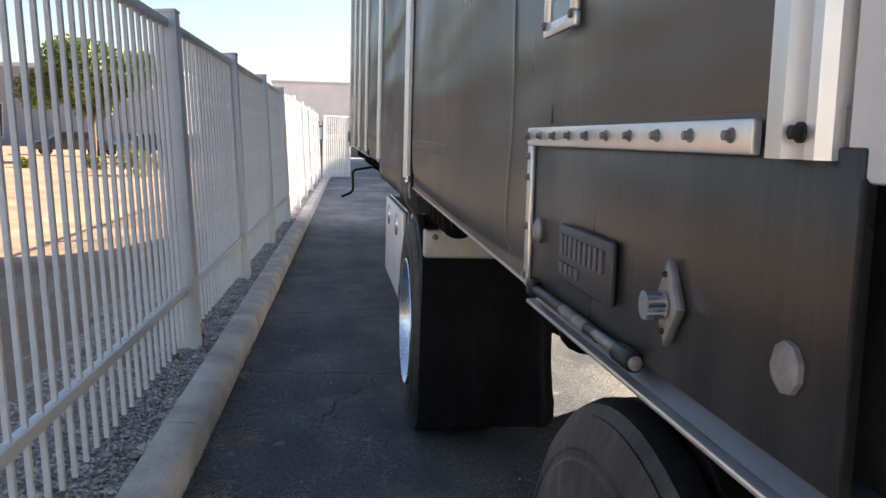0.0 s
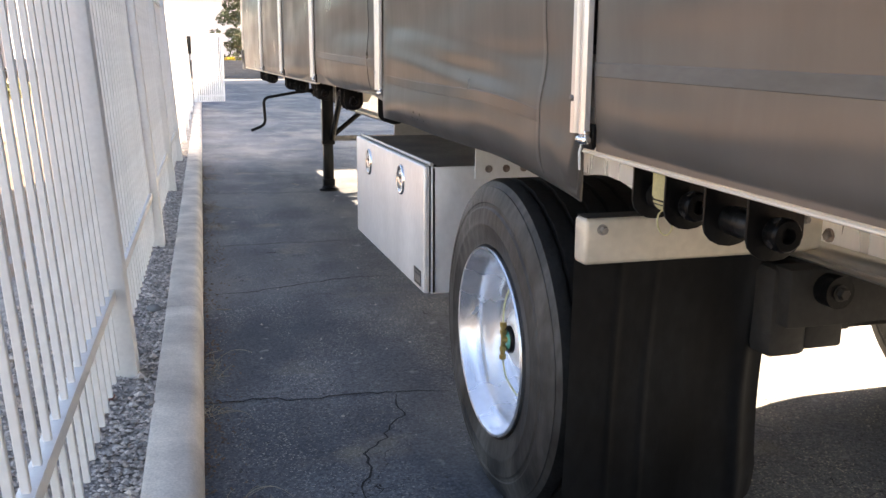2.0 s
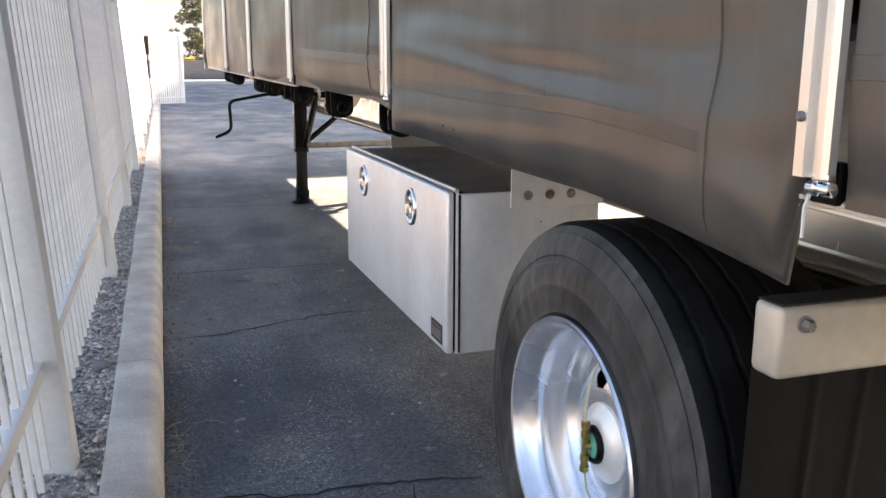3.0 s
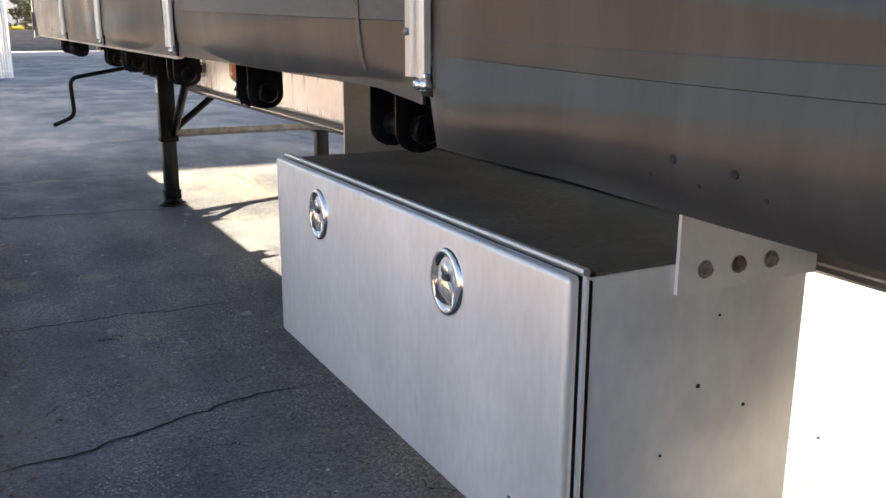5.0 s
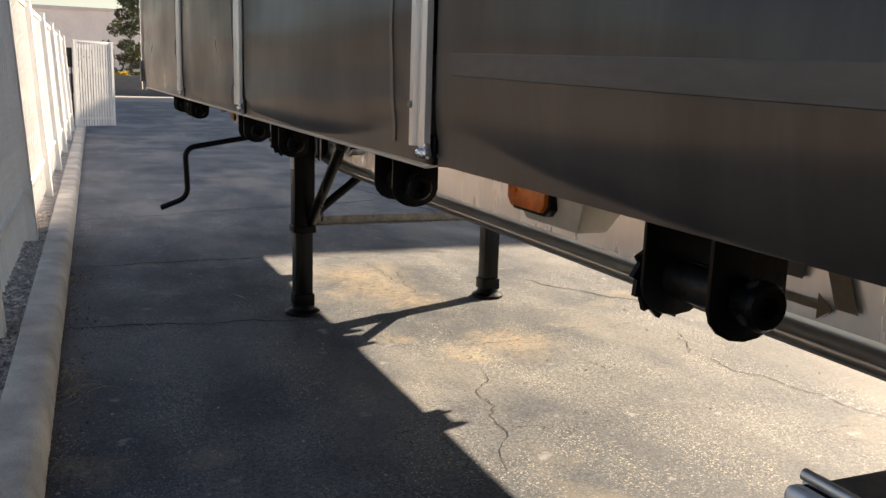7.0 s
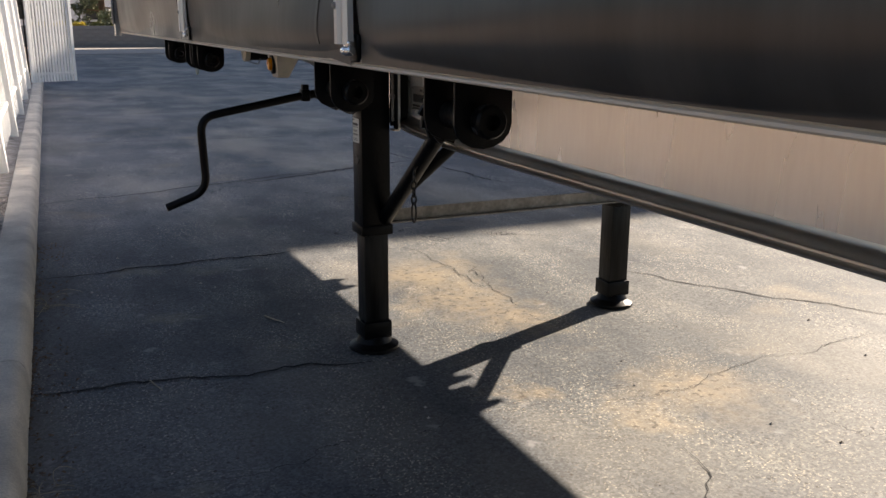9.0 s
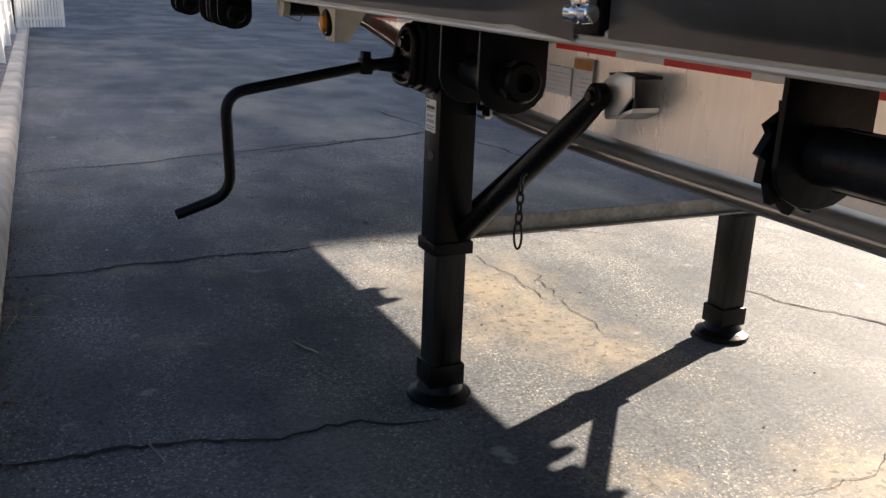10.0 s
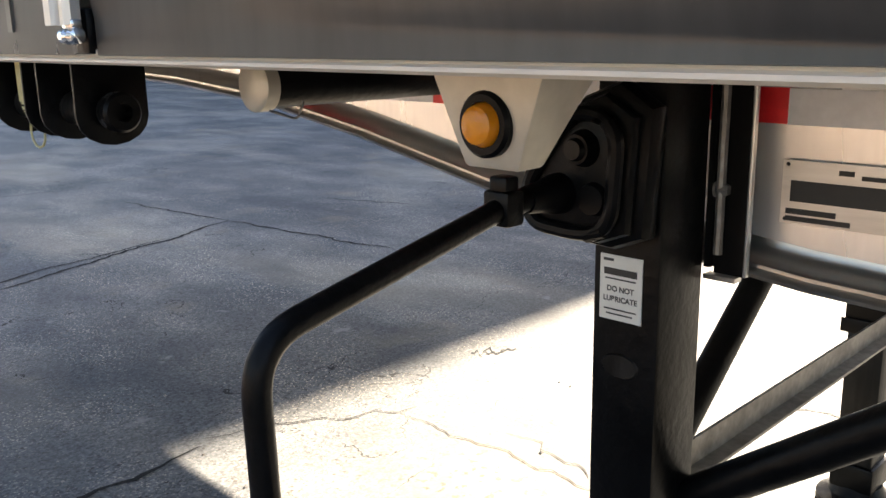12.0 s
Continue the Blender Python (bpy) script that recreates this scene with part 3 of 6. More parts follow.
# ---- white picket fence ----
def fence():
    root = empty("fence", "white painted steel picket fence along the gravel bed", "fence")
    pitch, first = 0.1372, 2.592
    posts = [-2.62, 0.02, 5.36, 8.02, 10.68, 13.34, 16.0, 18.66, 21.32, 23.98, 26.64]
    yaw = Matrix.Translation((0, 0, 0.15)) @ Matrix.Rotation(math.atan(-0.0225), 4, "Z") @ Matrix.Rotation(radians(-3.5), 4, "Y") @ Matrix.Translation((0, 0, -0.15))    # it leans away from the lane
    bm = box(bmesh.new(), -0.064, 0.064, -0.064, 0.064, 0.02, 2.08, bevel=0.006)
    box(bm, -0.069, 0.069, -0.069, 0.069, 2.08, 2.1, bevel=0.006)
    post0 = part("fence_post", bm, "fence", root)
    for k, y in enumerate(posts):
        ob = post0 if k == 0 else new("fence_post", post0.data)
        ob.parent = root
        ob.matrix_basis = Matrix.Translation((fence_x(y), y, 0)) @ yaw
    edges = posts
    for a, b in zip(edges, edges[1:]):
        for z0, z1, w in ((0.447, 0.49, 0.022), (1.995, 2.045, 0.022)):
            bm = bmesh.new()
            L = (b - a) - 0.128
            box(bm, -w, w, -L / 2, L / 2, z0, z1, bevel=0.003)
            ob = part("fence_rail", bm, "fence", root)
            ob.matrix_basis = Matrix.Translation((fence_x((a + b) / 2), (a + b) / 2, 0)) @ yaw
    picket = None
    k0 = int((-2.5 - first) / pitch)
    for k in range(k0, 176):
        y = first + pitch * k
        if any(abs(y - p) < 0.075 for p in posts):
            continue
        if picket is None:
            picket = part("picket", B(-0.0098, 0.0098, -0.0098, 0.0098, 0.175, 2.02, bevel=0.002, seg=1), "fence", root)
            ob = picket
        else:
            ob = new("picket", picket.data)
            ob.parent = root
        ob.matrix_basis = Matrix.Translation((fence_x(y), y, random.uniform(-0.006, 0.006))) @ yaw
    # gate leaf that stands open across the end of the fence
    gate = empty("gate", "open white steel picket gate at the end of the fence", "gate")
    gy = 27.6
    hinge, ang = Vector((fence_x(26.7) + 0.12, gy, 0)), radians(-62)
    mm = Matrix.Translation(hinge) @ Matrix.Rotation(ang, 4, "Z")
    n = 15
    ln = 0.9
    for z0, z1 in ((0.3, 0.35), (1.98, 2.03)):
        part("gate_rail", box(bmesh.new(), -0.02, 0.02, 0, ln, z0, z1, bevel=0.003), "fence", gate).matrix_basis = mm
    for k in range(n):
        y = ln * k / (n - 1)
        w = 0.03 if k in (0, n - 1) else 0.018
        part("picket", box(bmesh.new(), -w, w, y - w, y + w, 0.16, 2.05, bevel=0.002, seg=1), "fence", gate).matrix_basis = mm
    # a dark iron gate further on
    dg = empty("iron_gate", "dark iron bar gate behind the white fence", "gate")
    for k in range(8):
        part("bar", B(-0.55 + 0.12 * k, -0.52 + 0.12 * k, 30.0, 30.03, 0.1, 1.9), "black", dg)
    for z in (0.25, 1.7):
        part("rail", B(-0.57, 0.35, 30.005, 30.025, z, z + 0.05), "black", dg)


fence()


# ---- the trailer ----
TX, TW = 0.43, 2.59                       # outer face of the tarp, width over both sides
FAR = TX + TW
REAR, FRONT, TOP = 0.44, 14.55, 4.05
STRIPS = [3.381, 5.465, 7.544, 9.497, 11.524]
trailer = empty("flatbed_trailer", "parked flatbed trailer with a grey sliding tarp enclosure", "trailer")


def droop(y):
    """How far the tarp hangs below the rail: it has come loose in front of the first bow."""
    d = 0.001
    if 3.42 <= y < 5.43:
        u = max(0, y - 3.46) / 2.09
        d = 0.077 + 0.054 * max(0, 1 - u * 3.2) ** 1.6 + 0.013 * math.sin(min(1, u) * math.pi)
    elif 9.5 <= y < 9.7:
        d = 0.011 - 0.014 * (y - 9.5) / 0.2
    elif 5.5 <= y < 7.5:
        d = -0.002 + 0.018 * max(0, 1 - (y - 5.5) / 0.2)
    return d


def hem_z(y, side="near"):
    return rail_z(y) + 0.02 - (droop(y) if side == "near" else 0.0)


def bulge(y, z, y0, y1, side="near", low=0.0):
    """How far the cloth stands out at a place of the bay from y0 to y1."""
    zb = hem_z(y, side) - low
    u = (y - y0) / (y1 - y0)
    v = max(0.0, (z - zb) / (TOP - 0.15 - zb))
    edge = max(0.0, min(1, u * (y1 - y0) / 0.12, (1 - u) * (y1 - y0) / 0.12))
    out = noise.noise((y * 0.8 + 3, z * 1.9, 7.0), noise_basis="PERLIN_NEW") * 0.019 * edge + noise.noise((y * 0.35, z * 5.5, 1.0), noise_basis="PERLIN_NEW") * (0.024 if 3.3 < y0 < 3.6 else 0.012) * edge * max(0, 1 - v * 1.2)
    out += 0.0015 * noise.noise((y * 4.5, z * 3.0, 4.0), noise_basis="PERLIN_NEW") * edge
    out += 0.012 * math.sin(math.pi * min(1, max(0, u))) * edge
    if 3.3 < y0 < 3.6 and side == "near":    # level folds where the slack bay sags
        rise = z - (1.389 + 0.077 * (y - 4.1)) - 0.012 * noise.noise((y * 1.7, 2.0, 5.0), noise_basis="PERLIN_NEW")
        fade = max(0, min(1, (y - 3.62) / 0.35)) * max(0, min(1, (5.3 - y) / 0.7))
        out += 0.003 * math.sin(2 * math.pi * rise / 0.092) * math.exp(-((rise + 0.02) / 0.075) ** 2) * fade
    h = z - zb
    loose = side == "near" and droop(y) > 0.02
    if h < 0.13:                             # the hem curls in under the rail, most where it hangs free
        held = min(1, max(0, y1 - y) / 0.35) if loose else 1.0      # the front corner hangs straight
        out -= ((0.036 if loose else 0.018) * (1 - h / 0.13) ** 2 + 0.012 * max(0, 1 - h / 0.055) ** 2) * held
    if droop(y) > 0.02 and side == "near" and v < 0.06:
        out += 0.008 * (1 - v / 0.06)
    if 3.3 < y0 < 3.6 and side == "near":    # creases pulled from the loose corner
        d = math.hypot(y - y0, (z - zb) * 0.8)
        a = math.atan2(z - zb, y - y0 + 0.01)
        out += 0.006 * math.sin(a * 9 + d * 5) * max(0, 1 - d / 0.4) * min(1, d / 0.05)
    return max(out, -0.03 if loose and h < 0.1 else -0.008)


BAYS = []
CORNER = -0.012


def tarp_panel(y0, y1, z_top, side, name="tarp_panel", low=0.0):
    """One cloth bay between two bows, slightly slack, with a turned-in hem."""
    bm = bmesh.new()
    s = 1 if side == "near" else -1
    X = TX + 0.012 if side == "near" else FAR - 0.012
    if side == "near":
        BAYS.append((y0, y1, low))
    ny, nz = max(8, int((y1 - y0) / 0.045)), 120 if side == "near" else 40
    rows = []
    for i in range(ny + 1):
        y = y0 + (y1 - y0) * i / ny
        u = i / ny
        zb = hem_z(y, side) - low
        row = []
        for j in range(nz + 1):
            z = zb + (z_top - zb) * (j / nz) ** 2.1
            yy = y
            if 3.3 < y0 < 3.6 and side == "near":          # the loose corner swings back under the bow
                yy -= CORNER * max(0, 1 - (z - zb) / 0.16) * max(0, 1 - u * 5)
                yy += 0.034 * max(0, 1 - (z - zb) / 0.3) * max(0, u * 8 - 7)
            row.append(bm.verts.new((X - s * bulge(y, z, y0, y1, side, low), yy, z)))
        hem = bm.verts.new((row[0].co.x + s * 0.006, row[0].co.y, zb - 0.001))
        hem2 = bm.verts.new((row[0].co.x + s * 0.007, row[0].co.y, zb + 0.05))
        rows.append([hem2, hem] + row)
    for a, b in zip(rows, rows[1:]):
        for k in range(len(a) - 1):
            bm.faces.new((a[k], a[k + 1], b[k + 1], b[k]))
    return part(name, bm, "tarp", trailer, smooth=1.2)


def cloth_strip(name, centre, half, along, material="tarp"):
    """A welded strip lying on the near cloth. centre: (y, z) points, half: half width, along: 'z' upright, 'y' level."""
    bm = bmesh.new()
    rows = []
    for y, z in centre:
        y0, y1, low = [b for b in BAYS if b[0] - 0.01 <= y <= b[1] + 0.01][0]
        row = []
        for k, lift in ((-1, 0.0), (-0.93, 0.003 if along == "z" else 0.0011), (0.93, 0.0012), (1, -0.0005 if along == "z" else 0.0004)):
            py, pz = (y + half * k, z) if along == "z" else (y, z + half * k)
            row.append(bm.verts.new((TX + 0.012 - bulge(py, pz, y0, y1, "near", low) - lift, py, pz)))
        rows.append(row)
    for a, b in zip(rows, rows[1:]):
        for k in range(3):
            bm.faces.new((a[k], a[k + 1], b[k + 1], b[k]))
    return part(name, bm, material, trailer, smooth=0.3)


def bow_strip(y, w, X, s, z0, z1):
    """An aluminium bow cover: a flat extrusion with two raised ribs."""
    bm = bmesh.new()
    prof = [(0, -w / 2), (-0.012, -w / 2), (-0.02, -w * 0.42), (-0.02, -w * 0.25), (-0.011, -w * 0.2), (-0.011, w * 0.02), (-0.024, w * 0.08), (-0.024, w * 0.4), (-0.012, w / 2), (0, w / 2)]
    prism(bm, [(X + s * px, y + py) for px, py in prof], "z", z0, z1)
    return part("bow_strip", bm, "strip", trailer, "pale aluminium bow cover strip", smooth=0.4)


def tarp_system():
    bays = [(REAR + 0.09, 1.2, "r"), (1.2, STRIPS[0] - 0.026, "")]
    for a, b in zip(STRIPS, STRIPS[1:] + [FRONT]):
        bays.append((a + 0.036, b - 0.026, ""))
    for a, b, kind in bays:
        tarp_panel(a, b, TOP - 0.15, "near", low=-0.165 if kind else 0)
    for a, b in ((0.5, 4.0), (4.0, 7.6), (7.6, 11.2), (11.2, FRONT)):
        tarp_panel(a, b, TOP - 0.15, "far", low=0.06)
    # roof cloth and front wall
    bm = bmesh.new()
    prof = [(TX, TOP - 0.16), (TX + 0.06, TOP - 0.04), (TX + 0.25, TOP), (FAR - 0.25, TOP), (FAR - 0.06, TOP - 0.04), (FAR, TOP - 0.16), (FAR - 0.02, TOP - 0.18), (TX + 0.02, TOP - 0.18)]
    prism(bm, prof, "y", REAR, FRONT)
    part("roof_cloth", bm, "tarp", trailer)
    part("front_wall", B(TX + 0.02, FAR - 0.02, FRONT - 0.05, FRONT, 1.3, TOP - 0.17, bevel=0.01), "alu", trailer)
    part("front_corner", B(TX - 0.012, TX + 0.03, FRONT - 0.04, FRONT + 0.03, 1.24, TOP - 0.1, bevel=0.006), "strip", trailer)
    part("corner_latch", B(TX - 0.03, TX - 0.01, FRONT - 0.09, FRONT - 0.05, 1.32, 1.5, bevel=0.006), "galv", trailer)
    for y in STRIPS:
        bow_strip(y + 0.006, 0.054, TX + 0.006, 1, rail_z(y) + 0.055, TOP - 0.15)
        bm = bmesh.new()                      # roller fitting under the strip
        box(bm, TX + 0.012, TX + 0.03, y - 0.02, y + 0.03, rail_z(y) + 0.02, rail_z(y) + 0.075, bevel=0.004)
        part("roller_bracket", bm, "black", trailer)
        bm = lathe(bmesh.new(), [(-0.028, 0.005), (-0.026, 0.0095), (-0.016, 0.0105), (-0.013, 0.007), (-0.004, 0.007), (-0.001, 0.0105), (0.012, 0.0095), (0.014, 0.005)], (TX - 0.002, y, rail_z(y) + 0.042), "y", 16)
        box(bm, TX - 0.008, TX + 0.006, y - 0.024, y + 0.006, rail_z(y) + 0.05, rail_z(y) + 0.062, bevel=0.003)
        part("roller", bm, "chrome", trailer)
        bm = lathe(bmesh.new(), [(-0.024, 0.004), (-0.021, 0.007), (-0.018, 0.007)], (TX, y + 0.02, rail_z(y) + 0.13), "x", 10)
        part("rivet", bm, "galv", trailer)
    part("cable_tie", tube(bmesh.new(), [(TX + 0.012, 3.405, 1.235), (TX + 0.008, 3.412, 1.208), (TX + 0.012, 3.416, 1.168)], 0.0028, 6), "nylon", trailer, "white nylon cable tie end")
    # welded cloth seams: upright overlaps, and a level band above the hem
    for y in (1.478, 3.63, 5.745, 7.76, 9.73, 11.77):
        pts = [(y + 0.011 * noise.noise((y, 0, z * 4.0)) + 0.004 * noise.noise((y, 3, z * 11.0)), z) for z in np.linspace(hem_z(y) + 0.03, 3.7, 90)]
        cloth_strip("tarp_seam", pts, 0.012, "z")
    for y, z, r in ((4.829, 1.213, 0.006), (4.738, 1.209, 0.006), (4.872, 1.19, 0.003), (4.792, 1.188, 0.003), (4.699, 1.188, 0.003)):
        b = [q for q in BAYS if q[0] <= y <= q[1]][0]
        x = TX + 0.012 - bulge(y, z, b[0], b[1])
        part("scuff", lathe(bmesh.new(), [(0.002, r), (-0.0012, r * 0.8), (-0.0004, r * 0.4)], (x, y, z), "x", 14), "dark", trailer)
    for y0, y1, low in [b for b in BAYS if 3.3 < b[0] < 3.6]:
        pts = [(y, hem_z(y) + 0.168) for y in np.linspace(y0 + (0.2 if 3.3 < y0 < 3.6 else 0.03), y1 - 0.03, int((y1 - y0) / 0.04))]
        cloth_strip("tarp_band", pts, 0.016, "y")
    for y0, y1, z, rise, half in ((2.26, 3.36, 1.371, 0.0145, 0.015), (5.52, 7.44, 1.381, 0.0245, 0.019)):
        cloth_strip("tarp_band", [(y, z + rise * (y - y0)) for y in np.linspace(y0, y1, 50)], half, "y", "tarp_band")


tarp_system()


def chassis():
    # side rails: a round-edged lip below a web
    for X, s in ((TX, 1), (FAR, -1)):
        bm = bmesh.new()
        prof = [(0.02, 0.018), (0.021, 0.013), (0.025, 0.011), (0.027, 0.009), (0.023, 0.0065), (0.023, 0.003), (0.028, 0.0), (0.048, 0.002), (0.054, 0.012), (0.054, 0.19), (0.13, 0.2), (0.13, 0.215), (0.046, 0.215), (0.046, 0.024), (0.026, 0.022)]
        rings = [[bm.verts.new((X + s * px, y, rail_z(y) + pz + up)) for px, pz in prof] for y, up in ((1.22, 0.006), (3.4, 0.006), (5.42, 0.006), (5.52, 0.022), (7.0, 0.022), (7.53, 0.022), (7.6, 0.007), (9.0, 0.007), (FRONT - 0.02, 0.007))]
        for a, b in zip(rings, rings[1:]):
            for k in range(len(prof)):
                j = (k + 1) % len(prof)
                bm.faces.new((a[k], a[j], b[j], b[k]))
        bm.faces.new(rings[0])
        bm.faces.new(rings[-1])
        part("side_rail", bm, "rail", trailer, "aluminium side rail with a bright rounded lip", smooth=0.5)
    part("deck", B(TX + 0.06, FAR - 0.06, REAR + 0.1, FRONT - 0.06, 1.405, 1.44), "deck", trailer)
    y = 0.8
    while y < FRONT - 0.2:                    # cross members
        bm = bmesh.new()
        box(bm, TX + 0.06, FAR - 0.06, y - 0.003, y + 0.003, 1.3, 1.4)
        box(bm, TX + 0.06, FAR - 0.06, y - 0.025, y + 0.025, 1.294, 1.3)
        part("cross_member", bm, "deck", trailer)
        y += 0.41
    # main beams with a curved gooseneck
    ys = [0.8, 4.0, 7.0, 10.2, 10.6, 10.9, 11.2, 11.5, 11.85, 12.2, 12.6, 13.0, 13.6, 14.45]
    zs = [0.9, 0.905, 0.91, 0.912, 0.916, 0.93, 0.962, 1.012, 1.082, 1.138, 1.172, 1.19, 1.2, 1.205]
    for xc, name in ((1.2, "main_beam"), (2.25, "main_beam")):
        bm = bmesh.new()
        for k in range(len(ys) - 1):
            f = [((xc - 0.006, ys[k], zs[k])), ((xc - 0.006, ys[k + 1], zs[k + 1])), (xc - 0.006, ys[k + 1], 1.3), (xc - 0.006, ys[k], 1.3)]
            g = [(xc + 0.006, q[1], q[2]) for q in f]
            for quad in (f, g):
                bm.faces.new([bm.verts.new(q) for q in quad])
        bmesh.ops.remove_doubles(bm, verts=bm.verts, dist=0.0005)
        beam = part(name, bm, "beam", trailer, "polished aluminium main beam", smooth=0.5)
        fl = bmesh.new()                      # bottom flange with a fillet and a groove
        half = [(-0.007, 0.04), (-0.0085, 0.03), (-0.014, 0.021), (-0.026, 0.016), (-0.047, 0.014), (-0.05, 0.011), (-0.045, 0.009), (-0.045, 0.004), (-0.054, 0.002), (-0.058, -0.003), (-0.055, -0.009), (-0.045, -0.011)]
        prof = half + [(-px, pz) for px, pz in reversed(half)]
        rings = [[fl.verts.new((xc + px, ys[k], zs[k] + pz)) for px, pz in prof] for k in range(len(ys))]
        for a, b in zip(rings, rings[1:]):
            for j in range(len(prof)):
                q = (j + 1) % len(prof)
                fl.faces.new((a[j], a[q], b[q], b[j]))
        fl.faces.new(rings[0])
        fl.faces.new(rings[-1])
        part("bottom_flange", fl, "flange", beam, smooth=0.7)
    # axles, hangers, air springs
    for y in (4.19, 1.09):
        part("axle", tube(bmesh.new(), [(0.75, y, 0.52), (FAR - 0.32, y, 0.52)], 0.063, 16), "dark", trailer)
        for x in (1.2, 2.25):
            bm = bmesh.new()
            box(bm, x - 0.17, x - 0.04, y - 0.7, y - 0.57, 0.64, 0.892, bevel=0.03)
            box(bm, x - 0.06, x + 0.06, y - 0.7, y + 0.5, 0.66, 0.75, bevel=0.012)
            box(bm, x - 0.05, x + 0.05, y - 0.08, y + 0.08, 0.58, 0.73, bevel=0.012)
            # added filler block, which closes a bright view under the beam
            box(bm, x - 0.085, x + 0.085, y - 0.62, y + 0.36, 0.755, 0.893, bevel=0.012)
            part("suspension_hanger", bm, "dark", trailer)
            bm = lathe(bmesh.new(), [(0.0, 0.08), (0.02, 0.11), (0.05, 0.12), (0.07, 0.1), (0.09, 0.12), (0.11, 0.12), (0.13, 0.09)], (x - 0.02, y + 0.4, 0.79), "z", 24)
            part("air_spring", bm, "rubber", trailer)
            bm = tube(bmesh.new(), [(x - 0.14, y - 0.6, 0.72), (x + 0.14, y - 0.6, 0.72)], 0.045, 20)
            tube(bm, [(x - 0.18, y - 0.6, 0.72), (x + 0.18, y - 0.6, 0.72)], 0.02, 12)
            part("pivot_bolt", bm, "dark", trailer)
            part("shock_absorber", tube(bmesh.new(), [(x + 0.1, y - 0.25, 0.56), (x + 0.1, y - 0.5, 0.9)], 0.03, 12), "dark", trailer)
    for y in (3.3, 0.3):
        part("hanger_cross_plate", B(1.05, 2.38, y + 0.15, y + 0.27, 0.735, 0.892, bevel=0.01), "dark", trailer)
        part("bushing", tube(bmesh.new(), [(1.16, y + 0.1, 0.838), (1.16, y + 0.18, 0.838)], 0.042, 20), "black", trailer)
        part("bushing_bolt", hexbolt(bmesh.new(), (1.16, y + 0.1, 0.838), "-y", 0.016, 0.02), "dark", trailer)
    part("beam_bolt", hexbolt(bmesh.new(), (1.194, 3.5, 0.965), "-x", 0.014, 0.014), "rust", trailer, "rusty bolt head")
    part("brake_chamber", lathe(bmesh.new(), [(0, 0.07), (0.02, 0.085), (0.09, 0.085), (0.11, 0.07)], (1.0, 3.78, 0.62), "y", 20), "dark", trailer)
    part("air_tank", tube(bmesh.new(), [(1.5, 2.0, 0.95), (1.5, 3.1, 0.95)], 0.12, 24), "dark", trailer)


chassis()


